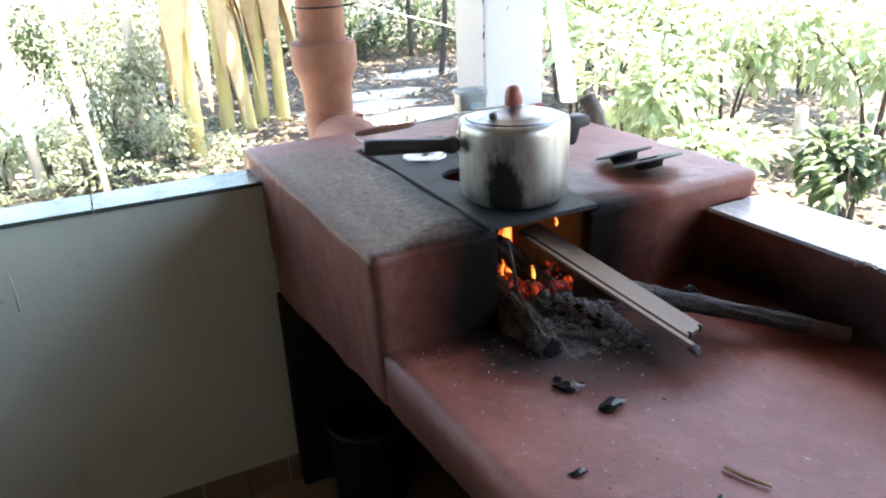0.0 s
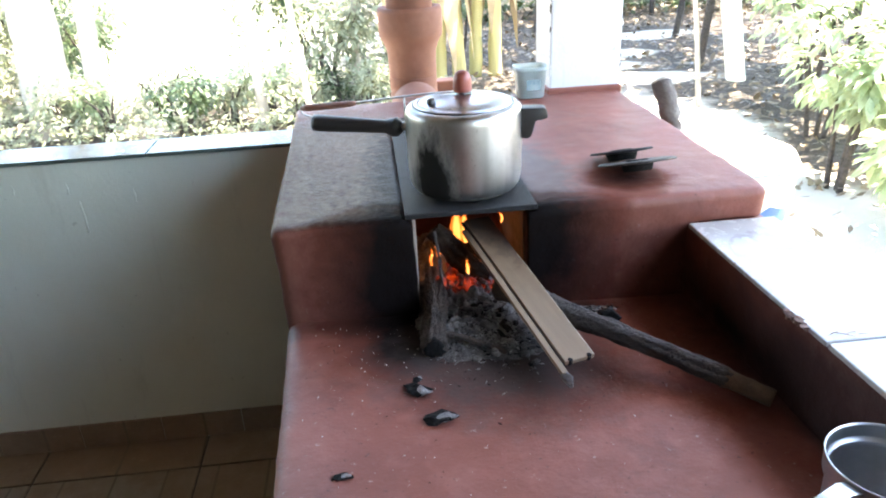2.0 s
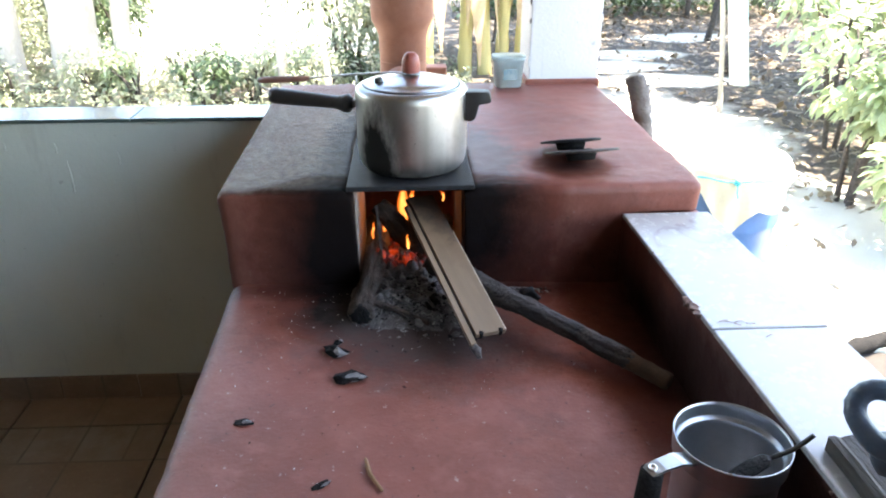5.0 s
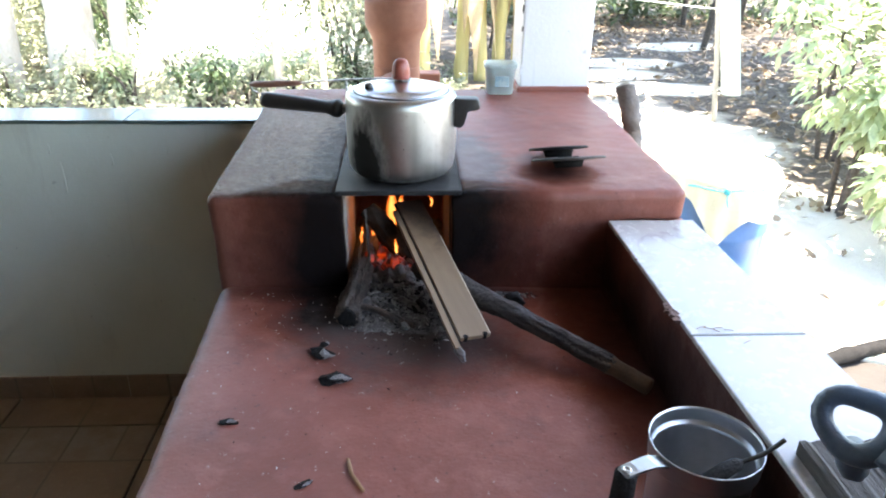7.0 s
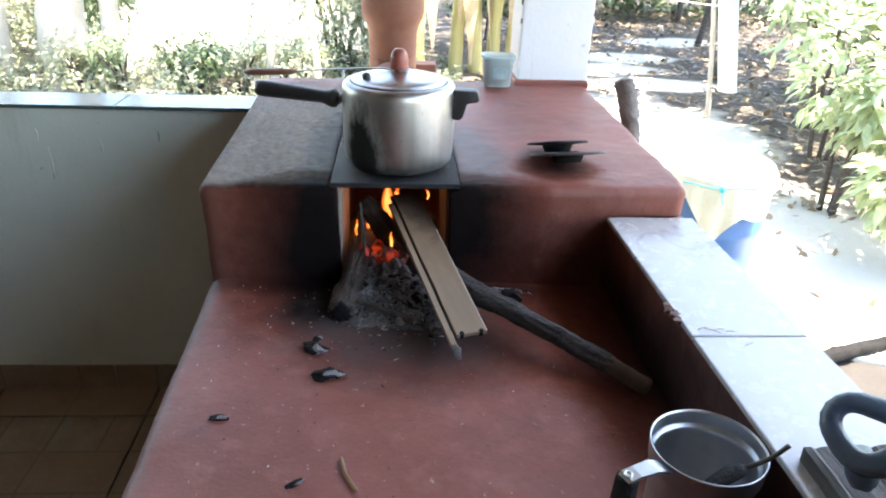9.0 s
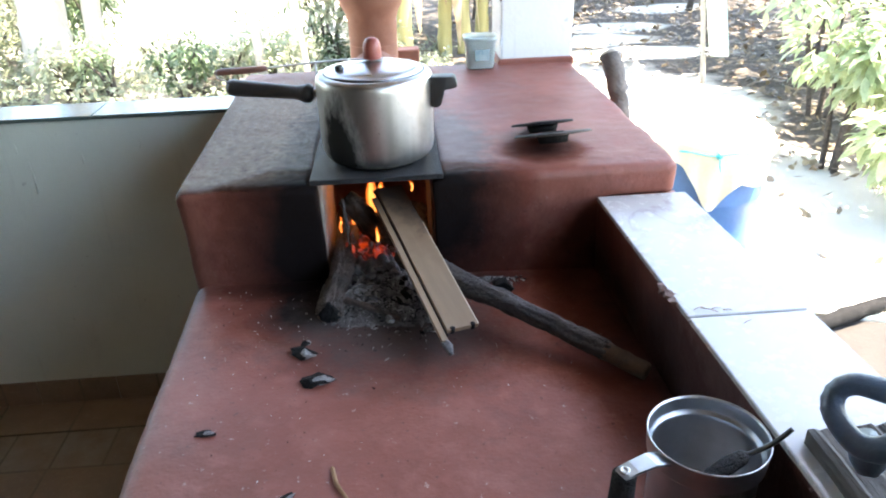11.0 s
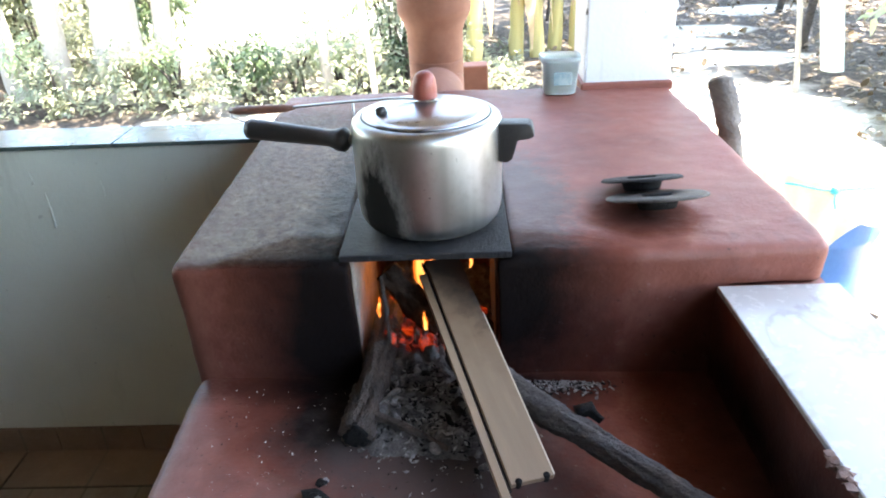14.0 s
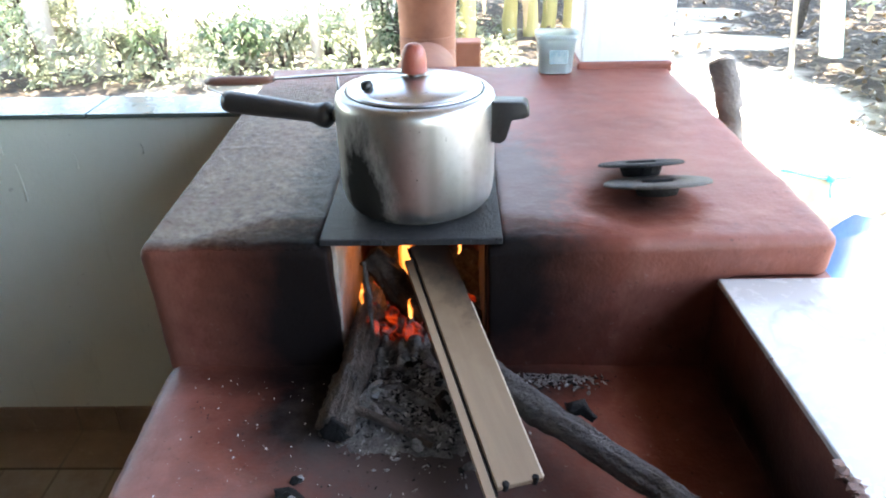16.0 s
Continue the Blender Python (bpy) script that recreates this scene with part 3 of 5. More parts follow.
def stove():
    st = thing("wood_stove", "red cement wood-burning stove with sooty fire mouth", "stove")
    b = box(0.022, 1.042, 0.018, 1.03, 0.74, 1.100)
    for v in b.verts:
        if v.co.z < 0.9:
            v.co.z = 0.762 if v.co.y < 0.5 else 0.655
        if v.co.z < 0.9 and v.co.x < 0.5:
            v.co.x += 0.012
    bmesh.ops.bevel(b, geom=[e for e in b.edges if all(v.co.z > 0.9 for v in e.verts) or abs(e.verts[0].co.z - e.verts[1].co.z) > 0.2], offset=0.017, segments=4, profile=0.5, affect="EDGES")
    body = baked(b, [box(0.302, 0.532, -0.1, 0.74, 0.86, 1.3), box(0.283, 0.556, -0.1, 0.80, 1.0905, 1.3), box(0.888, 1.2, -0.1, 0.05, 0.6, 1.030)], 0.006)
    for v in body.verts:
        k = noise.noise(v.co * 7) * 0.005 + noise.noise(v.co * 25) * 0.0016
        if v.co.z > 1.085 and v.co.x < 0.29 and v.co.y < 0.98:
            # caked, flaking crust beside the plate
            lump = noise.noise(v.co * 55) + 0.6 * noise.noise(v.co * 110)
            flake = min(1.0, max(0.0, (noise.noise(v.co * 17 + Vector((4, 0, 0))) - 0.1) * 9)) * min(1.0, max(0.0, v.co.x / 0.1))
            v.co.z += 0.0009 * lump + 0.0010 * flake
        elif v.co.z > 1.0:
            v.co.z += 0.0016 * max(0.0, noise.noise(v.co * 60) - 0.25) * 4 * max(0.0, 1 - v.co.y / 0.25)
        v.co += Vector((k - 0.022 * max(0.0, 1 - v.co.x) ** 3 * max(0.0, v.co.y) / 0.85, 0.8 * k, 0.6 * k))
        # the front face leans back a little towards the side wall
        if v.co.y < 0.3:
            v.co.y += min(1.0, (0.3 - v.co.y) / 0.22) * 0.028 * max(0.0, v.co.x - 0.03) * min(1.0, max(0.0, (1.1 - v.co.z) / 0.2) + 0.4)
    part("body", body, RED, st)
    # hearth slab
    b = bmesh.new()
    nx, ny = 60, 90
    top, bot = {}, {}
    for j in range(ny + 1):
        y = 0.06 - 1.31 * j / ny
        for i in range(nx + 1):
            left = 0.032 + 0.043 * max(0, -y) + 0.006 * noise.noise((y * 6, 0, 3)) + 0.003 * noise.noise((y * 22, 0, 3))
            x = left + (0.884 - left) * i / nx
            edge = max(0.0, 1 - (x - left) / 0.022) ** 2
            z = ledge_z(x, y) - 0.010 * edge + 0.0025 * noise.noise((x * 9, y * 9, 0)) + 0.0008 * noise.noise((x * 40, y * 40, 0))
            top[i, j] = b.verts.new((x, y, z))
            bot[i, j] = b.verts.new((x + (0.004 if i == 0 else 0), y, 0.765 + (0.0 if y > 0 else -0.05 * max(y, -0.3)) + 0.002 * noise.noise((x * 5, y * 5, 1))))
    for j in range(ny):
        for i in range(nx):
            b.faces.new((top[i, j], top[i, j + 1], top[i + 1, j + 1], top[i + 1, j]))
            b.faces.new((bot[i, j], bot[i + 1, j], bot[i + 1, j + 1], bot[i, j + 1]))
        b.faces.new((top[0, j], bot[0, j], bot[0, j + 1], top[0, j + 1]))
    for i in range(nx):
        b.faces.new((top[i, ny], bot[i, ny], bot[i + 1, ny], top[i + 1, ny]))
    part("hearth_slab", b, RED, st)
    # fire bricks lining the mouth
    for x0, x1 in ((0.290, 0.3065), (0.5275, 0.545)):
        left = x0 < 0.4
        part("lining_brick", box(x0, x1, 0.045 if left else 0.052, 0.30, ledge_z(0.4, 0.1) - 0.01, 1.086, 0.003), FIREBRICK if left else SOOTBRICK, st, "pale smoked brick lining" if left else "blackened brick lining", smooth=False)
    part("support", box(0.12, 0.80, -1.22, -1.10, -0.01, 0.78, 0.006), RED, st, "red cement support wall")
    # black panels added under the slab to make the wood store dark
    part("back_panel", box(0.002, 0.85, 0.80, 0.848, -0.01, 0.69, 0.004), CHAR, st, "black back panel added to paint the wood store's shade")
    part("side_panel", box(0.82, 0.878, -1.2, 0.80, -0.01, 0.75, 0.004), CHAR, st, "black side panel added to paint the wood store's shade")
    return st


stove()


def cooktop():
    ct = thing("stove_plate", "sooty cast-iron cooking plate set into the stove top", "cooktop")
    b = box(0.286, 0.553, 0.030, 0.795, 1.0925, 1.1035, 0.002)
    hole = lathe([(0, -0.1), (0.062, -0.1), (0.062, 0.1), (0, 0.1)], 40)
    hole.transform(Matrix.Translation((0.42, 0.385, 1.10)))
    hole2 = lathe([(0, -0.1), (0.074, -0.1), (0.074, 0.1), (0, 0.1)], 40)
    hole2.transform(Matrix.Translation((0.426, 0.175, 1.10)))
    objs = []
    for c in (b, hole, hole2):
        me = bpy.data.meshes.new("tmp")
        c.to_mesh(me)
        c.free()
        objs.append(new("tmp", me))
    for o in objs[1:]:
        mod = objs[0].modifiers.new("cut", "BOOLEAN")
        mod.operation, mod.object, mod.solver = "DIFFERENCE", o, "EXACT"
    got = bpy.data.meshes.new_from_object(objs[0].evaluated_get(bpy.context.evaluated_depsgraph_get()))
    out = bmesh.new()
    out.from_mesh(got)
    for o in objs:
        d = o.data
        bpy.data.objects.remove(o)
        bpy.data.meshes.remove(d)
    part("plate", out, IRON, ct, smooth=False)
    ring = lathe([(0.012, 1.1035), (0.058, 1.1035), (0.060, 1.1055), (0.056, 1.1085), (0.030, 1.110), (0.028, 1.106), (0.012, 1.107), (0.012, 1.1035)], 40)
    ring.transform(Matrix.Translation((0.405, 0.60, 0)))
    part("lid_ring", ring, STEEL, ct, "pale worn ring lid")


cooktop()


# ---- the pressure cooker ----
def pressure_cooker():
    pc = thing("pressure_cooker", "worn aluminium pressure cooker blackened by soot", "pressure cooker", at=(0.426, 0.168, 1.1035))
    wide = Matrix.Diagonal((1.062, 1.062, 1.03, 1))
    off = Vector((0.006, -0.040, 0))
    part("body", lathe([(0, 0), (0.080, 0), (0.092, 0.002), (0.102, 0.008), (0.1085, 0.017), (0.1115, 0.030), (0.1130, 0.050), (0.1140, 0.155), (0.1136, 0.164), (0.1115, 0.171), (0.1065, 0.1755), (0.0995, 0.1772),
                        (0.0965, 0.1765), (0.0955, 0.150), (0.0955, 0.02), (0, 0.012)], 72, m=wide), POT, pc)
    lid = part("lid", lathe([(0.0945, 0.172), (0.0958, 0.1785), (0.0945, 0.1815), (0.090, 0.1825), (0.0865, 0.1805), (0.083, 0.1835), (0.066, 0.191), (0.04, 0.198), (0.02, 0.201), (0, 0.202)], 72, m=Matrix.Translation((0, 0, 0.0407)) @ Matrix.Diagonal((1.062, 1.062, 0.8, 1))), ALU, pc, "domed aluminium lid")
    part("gasket", tube([(0.1032 * math.cos(2 * math.pi * k / 64), 0.1032 * math.sin(2 * math.pi * k / 64), 0.1826) for k in range(64)], 0.0018, 6, closed=True), BLACK, lid, "black rubber gasket")
    part("valve_seat", lathe([(0.011, 0.198), (0.011, 0.202), (0.009, 0.203), (0.009, 0.210), (0, 0.210)], 20), STEEL, lid)
    part("weight", lathe([(0.012, 0.2065), (0.0175, 0.2065), (0.0195, 0.2085), (0.0188, 0.226), (0.0172, 0.2365), (0.0135, 0.2435), (0.008, 0.2475), (0, 0.2488)], 28), REDKNOB, lid, "red pressure weight")
    b = lathe([(0.007, 0), (0.009, 0.004), (0.008, 0.012), (0, 0.014)], 16)
    b.transform(pose(-0.067, -0.030, 0.1895, 0, -12, 0))
    part("safety_valve", b, BLACK, lid)
    # long handle, to the side and back
    d = Vector((-0.90, 0.36, 0)).normalized()
    a0, a1 = d * 0.116 + off * 0.6 + Vector((0, 0, 0.138)), d * 0.150 + off + Vector((0, 0, 0.138))
    part("handle_socket", tube([a0, a1], 0.0095, 14), STEEL, pc, "bright metal ferrule")
    pts = [d * r + off + Vector((0, 0, h)) for r, h in ((0.143, 0.137), (0.154, 0.137), (0.163, 0.136), (0.180, 0.137), (0.225, 0.138), (0.285, 0.139), (0.332, 0.140), (0.343, 0.140))]
    part("long_handle", tube(pts, [0.011, 0.0215, 0.0205, 0.0150, 0.0160, 0.0180, 0.0190, 0.0180], 18, flat=0.95), BLACK, pc, "black bakelite long handle")
    s = Vector((d.y, -d.x, 0))
    q = [d * 0.1200 + s * w + Vector((0, 0, z)) for w, z in ((-0.016, 0.155), (0.016, 0.155), (0.016, 0.112), (-0.016, 0.112))]
    b = bmesh.new()
    f = [b.verts.new(v) for v in q] + [b.verts.new(v + d * 0.004) for v in q]
    for k in range(4):
        b.faces.new((f[k], f[(k + 1) % 4], f[4 + (k + 1) % 4], f[4 + k]))
    b.faces.new(f[4:])
    part("bracket", b, STEEL, pc, smooth=False)
    for z in (0.118, 0.126):
        rv = lathe([(0.0035, 0), (0.003, 0.002), (0, 0.003)], 10)
        rv.transform(Matrix.Translation(d * 0.1237 + Vector((0, 0, z))) @ d.to_track_quat("Z", "Y").to_matrix().to_4x4())
        part("rivet", rv, ALU, pc)
    # closing lever of the lid: thin bar with a brown grip
    e = Vector((-0.90, 0.30, 0)).normalized()
    bar = [Vector((0.02, -0.005, 0.2045)), e * 0.05 + off * 0.2 + Vector((0, 0, 0.2045)), e * 0.12 + off * 0.5 + Vector((0, 0, 0.200)), e * 0.19 + off * 0.8 + Vector((0, 0, 0.194)), e * 0.24 + off + Vector((0, 0, 0.189))]
    lever = part("lever", tube(curve(bar, 5), 0.0055, 8, flat=0.35), STEEL, pc, "thin steel closing lever")
    grip = [e * r + off + Vector((0, 0, z - 0.009)) for r, z in ((0.236, 0.198), (0.25, 0.196), (0.29, 0.192), (0.345, 0.187), (0.360, 0.186))]
    part("lever_grip", tube(grip, [0.005, 0.009, 0.0105, 0.0105, 0.007], 12, flat=0.7), BROWNGRIP, lever, "brown lever grip")
    loop = curve([e * 0.357 + off + Vector((0, 0, 0.177)), e * 0.358 + off + Vector((0, 0, 0.165)), d * 0.338 + off + Vector((0, 0, 0.150))], 6)
    part("wire_catch", tube(loop, 0.0018, 6), STEEL, lever)
    post = [e * 0.128 + off * 0.4 + Vector((0, 0, z)) for z in (0.13, 0.17, 0.200)]
    part("hook", tube(post, 0.0035, 8, flat=0.6), STEEL, pc)
    # short helper handle
    h = Vector((0.99, -0.10, 0)).normalized()
    turn = Matrix.Rotation(math.atan2(h.y, h.x), 4, "Z")
    side = [(0.112, 0.111), (0.126, 0.109), (0.134, 0.115), (0.139, 0.132), (0.142, 0.145), (0.160, 0.148), (0.168, 0.152), (0.164, 0.169), (0.158, 0.172), (0.112, 0.172)]
    b = bmesh.new()
    ends = [[b.verts.new((r, w, z)) for r, z in side] for w in (-0.017, 0.017)]
    for k in range(len(side)):
        b.faces.new((ends[0][k], ends[0][(k + 1) % len(side)], ends[1][(k + 1) % len(side)], ends[1][k]))
    b.faces.new(ends[0][::-1])
    b.faces.new(ends[1])
    bmesh.ops.recalc_face_normals(b, faces=b.faces[:])
    bmesh.ops.bevel(b, geom=b.edges[:], offset=0.0022, segments=2, profile=0.5, affect="EDGES")
    b.transform(Matrix.Translation(off * 0.4) @ turn)
    part("short_handle", b, BLACK, pc, "black bakelite helper handle")


pressure_cooker()


# ---- spare iron lids ----
def iron_lid(name, at, r, tilt, label, metal=None):
    t = thing(name, label, "iron disc", group="spare iron discs")
    t.matrix_world = pose(*at, *tilt)
    part("disc", lathe([(0.012, 0.0), (r * 0.6, -0.001), (r, 0.001), (r, 0.004), (r * 0.96, 0.006), (0.032, 0.006), (0.028, 0.003), (0.012, 0.003), (0.012, 0.0)], 48), metal or IRON, t)
    b = box(-0.024, 0.024, -0.004, 0.004, 0.003, 0.008, 0.001)
    part("grip_bar", b, IRON, t)
    # foot coloured near black to sink into the shade under the disc
    part("foot_ring", lathe([(0.024, -0.017), (0.030, -0.017), (0.036, 0.0), (0.024, 0.0), (0.024, -0.017)], 40), CHAR, t)


iron_lid("iron_disc", (0.797, 0.245, 1.1265), 0.070, (-19, -3, 0), "round sooty cast-iron disc tilted on its foot")
iron_lid("iron_disc", (0.803, 0.160, 1.1285), 0.083, (-18, -3, 0), "wide rusty cast-iron disc tilted beside another", RUSTIRON)


# ---- fire ----
def on_ledge(x, y, up=0.0):
    return Vector((x, y, ledge_z(x, y) + up))


def log(name, pts, radii, material, label, seed, n=30, rough=0.004, category="firewood"):
    t = thing(name, label, category)
    part("bark", tube(curve(pts, 22), np.interp(np.linspace(0, 1, 22 * (len(pts) - 1) + 1), np.linspace(0, 1, len(radii)), radii).tolist(), n, rough, seed), material, t)
    return t


long_log = log("log", [(0.46, -0.02, 0.950), (0.516, -0.080, 0.951), (0.600, -0.160, 0.941), (0.678, -0.230, 0.930), (0.785, -0.322, 0.908), (0.797, -0.332, 0.905)],
               [0.021, 0.0245, 0.0205, 0.0175, 0.0165, 0.016], DARKBARK, "long smoke-darkened branch lying across the hearth", 3, rough=0.0035)
part("sawn_end", tube(curve([(0.795, -0.330, 0.905), (0.825, -0.356, 0.899), (0.855, -0.382, 0.892)], 5), [0.0165, 0.0165, 0.016, 0.016, 0.016, 0.016, 0.0155, 0.0155, 0.015, 0.015, 0.014], 16, 0.002, 9), PEELED, long_log, "peeled brown end")
b = tube([(0.628, -0.165, 0.952), (0.648, -0.162, 0.956), (0.664, -0.174, 0.944)], [0.012, 0.010, 0.004], 8, 0.006, 4)
part("bark_flake", b, CHAR, long_log, "loose burnt bark")
short_log = log("log", [(0.350, 0.16, 0.93), (0.340, 0.06, 0.925), (0.332, -0.03, 0.915), (0.322, -0.10, 0.906), (0.317, -0.150, 0.902)], [0.021, 0.022, 0.0225, 0.024, 0.025], LOGBARK,
    "short thick log with flaking grey bark", 5, rough=0.0055, n=48)
log("log", [(0.347, 0.115, 1.031), (0.362, 0.110, 1.014), (0.389, 0.100, 0.983), (0.430, 0.09, 0.938), (0.475, 0.085, 0.905)], [0.0205, 0.023, 0.024, 0.023, 0.020], SCORCHED, "charred log burning inside the fire mouth", 6, rough=0.005)
part("burnt_end", tube([(0.3174, -0.146, 0.9022), (0.3168, -0.1515, 0.9018), (0.3166, -0.1528, 0.9017)], [0.0215, 0.0205, 0.015], 22, 0.005, 12), CHAR, short_log, "burnt hollow end")
log("stick", [on_ledge(0.335, -0.112, 0.030), on_ledge(0.39, -0.135, 0.024), on_ledge(0.45, -0.165, 0.010)], [0.006, 0.0068, 0.0055], LOGBARK, "thin half-burnt stick lying on the ash", 7, n=8, rough=0.002)
log("stick", [(0.352, 0.03, 0.90), (0.352, 0.045, 0.98), (0.345, 0.06, 1.05)], [0.004, 0.005, 0.003], BARK, "thin stick leaning in the fire", 8, n=8, rough=0.002)
log("log", [(0.42, 0.35, 0.90), (0.47, 0.22, 0.90), (0.515, 0.1, 0.905)], [0.022, 0.024, 0.02], CHAR, "charred log at the back of the fire", 10, rough=0.005)


def plank():
    t = thing("wooden_board", "planed grooved wooden board with a charred end in the fire", "board")
    a, c = Vector((0.556, -0.283, 0.931)), Vector((0.435, 0.125, 1.045))
    d = (c - a)
    ln = d.length
    d.normalize()
    s = Vector((1, 0.30, -0.02))
    s = (s - d * s.dot(d)).normalized()
    u = s.cross(d)
    m = Matrix((( *[s.x, d.x, u.x], a.x), (*[s.y, d.y, u.y], a.y), (*[s.z, d.z, u.z], a.z), (0, 0, 0, 1)))
    t.matrix_world = m
    n = Nodes("planed_board_charred")
    v = n.scaled((1, 0.1, 1))
    c0 = n.mix(n.ramp(n.noise(14, 5, vector=v), 0.35, 0.65), (0.175, 0.117, 0.070), (0.24, 0.168, 0.106))
    c0 = n.mix(n.math("MULTIPLY", n.ramp(n.noise(60, 4, vector=v), 0.55, 0.75), 0.4), c0, (0.26, 0.165, 0.09))
    c0 = n.mix(n.math("MULTIPLY", n.ramp(n.noise(38, 2), 0.73, 0.76), 0.8), c0, (0.05, 0.04, 0.03))
    sep = n.node("ShaderNodeSeparateXYZ", Vector=n.coord)
    burn_shade = n.math("ADD", n.math("MULTIPLY", n.math("SUBTRACT", sep.outputs["Y"], 0.325), 9.0),
                  n.math("ADD", n.math("MULTIPLY", sep.outputs["X"], 15.0), n.math("MULTIPLY", n.math("SUBTRACT", n.noise(30, 5), 0.5), 1.8)))
    # brown ramp beside the char also paints the shade on the upper part
    c0 = n.mix(n.math("MULTIPLY", n.ramp(burn_shade, -1.3, 0.3), 0.75), c0, (0.12, 0.068, 0.036))
    c0 = n.mix(n.math("MULTIPLY", n.ramp(burn_shade, -0.2, 0.8), 0.97), c0, (0.012, 0.010, 0.009))
    mat = n.done(c0, 0.6, 0.0, n.noise(60, 4, vector=v), 0.2, 0.002)
    # main face, groove and narrow strip; two worm holes at the end
    thick = 0.009
    b = box(-0.0235, 0.036, 0.010, ln, -thick, 0.0, 0.0015)
    part("face", b, mat, t, smooth=False)
    # thin pale strip that paints the highlight on the chamfered right edge
    part("chamfer", box(0.0360, 0.0385, 0.014, ln * 0.70, -thick, -0.0028, 0.0008), EDGELIGHT, t, "pale strip painting the edge's highlight", smooth=False)
    part("groove", box(-0.0285, -0.0235, 0.004, ln, -thick, -0.0045), CHAR, t, "dark groove", smooth=False)
    part("edge_strip", box(-0.0400, -0.0285, -0.010, ln - 0.03, -thick, -0.0012, 0.001), mat, t, smooth=False)
    for x in (-0.012, 0.026):
        h = lathe([(0, 0.0007), (0.0046, 0.0007), (0.0046, -0.0100), (0, -0.0100)], 14)
        h.transform(Matrix.Translation((x, 0.0125, 0)))
        part("peg_hole", h, CHAR, t, "dark round notch")
    part("torn_tip", tube([(-0.034, -0.004, -0.008), (-0.030, -0.014, -0.014), (-0.026, -0.026, -0.024)], [0.007, 0.0085, 0.002], 12, 0.006, 2), ASH, t, "splintered ashy tip")


plank()


def ash_bed():
    """Heap of ash with charcoal lumps; it spills out of the fire mouth."""
    b = bmesh.new()
    n = 110
    g = {}
    for j in range(n + 1):
        for i in range(n + 1):
            x, y = 0.24 + 0.38 * i / n, -0.21 + 0.62 * j / n
            inside = max(0.0, 1 - ((x - 0.42) / (0.125 if y > 0.0 else 0.14)) ** 2) * min(1.0, max(0.0, (y + 0.19) / 0.2))
            h = 0.030 * inside ** 0.6 * (1 + 0.7 * noise.noise((x * 16, y * 16, 0)) + 0.9 * abs(noise.noise((x * 42, y * 42, 2))) + 0.5 * noise.noise((x * 95, y * 95, 4)) - 0.2) + 0.002 * noise.noise((x * 60, y * 60, 2))
            g[i, j] = b.verts.new((x, y, ledge_z(x, y) - 0.010 + h + 0.008 * min(1.0, inside * 5)))
    for j in range(n):
        for i in range(n):
            b.faces.new((g[i, j], g[i + 1, j], g[i + 1, j + 1], g[i, j + 1]))
    tagged(part("ash_heap", b, ASHDARK, None), "heap of grey ash and charcoal crumbs in the hearth", "ash", kind="stuff")
    rng = random.Random(5)
    for name, mat, count, label, size in (("ash_flakes", ASH, 1900, "pale grey flakes of burnt wood", (0.0008, 0.0036)), ("charcoal_crumbs", CHAR, 900, "black charcoal crumbs", (0.0008, 0.0032)),
                                          ("white_ash_crumbs", ASHPALE, 360, "pale ash crumbs scattered on the hearth", (0.0007, 0.0030))):
        verts, faces = [], []
        for _ in range(count):
            a, r = rng.uniform(0, 2 * math.pi), abs(rng.gauss(0, 0.6))
            x, y = 0.425 + 0.10 * r * math.cos(a), -0.075 + 0.12 * r * math.sin(a)
            if name == "ash_flakes" and rng.random() < 0.5:
                x, y = 0.465 + rng.gauss(0, 0.022), -0.045 + rng.gauss(0, 0.04)
            at_wall = rng.random() < {"ash_flakes": 0.12, "charcoal_crumbs": 0.16, "white_ash_crumbs": 0.3}[name]
            if at_wall:
                x, y = 0.635 + rng.gauss(0, 0.036), 0.012 - abs(rng.gauss(0, 0.016))
            elif y > -0.01 and not 0.31 < x < 0.55:
                y = -0.01 - abs(rng.gauss(0, 0.02))
            inside = max(0.0, 1 - ((x - 0.42) / 0.14) ** 2) * min(1.0, max(0.0, (y + 0.19) / 0.2))
            s = rng.uniform(*size)
            c = on_ledge(x, y, 0.030 * inside ** 0.6 + s * 0.3)
            q = Euler((rng.uniform(-0.7, 0.7), rng.uniform(-0.7, 0.7), rng.uniform(0, 6.3))).to_matrix()
            o = len(verts)
            k = [rng.uniform(0.5, 1.2) for _ in range(6)]
            for v in ((s * k[0] * 2.2, 0, 0), (-s * k[1] * 2.2, 0, 0), (0, s * k[2], 0), (0, -s * k[3], 0), (0, 0, s * k[4] * 0.6), (0, 0, -s * k[5] * 0.5)):
                verts.append(tuple(c + q @ Vector(v)))
            faces += [(o, o + 2, o + 4), (o + 2, o + 1, o + 4), (o + 1, o + 3, o + 4), (o + 3, o, o + 4), (o + 2, o, o + 5), (o + 1, o + 2, o + 5), (o + 3, o + 1, o + 5), (o, o + 3, o + 5)]
        tagged(from_lists(name, verts, faces, mat, smooth=False), label, "ash", kind="stuff")


ash_bed()


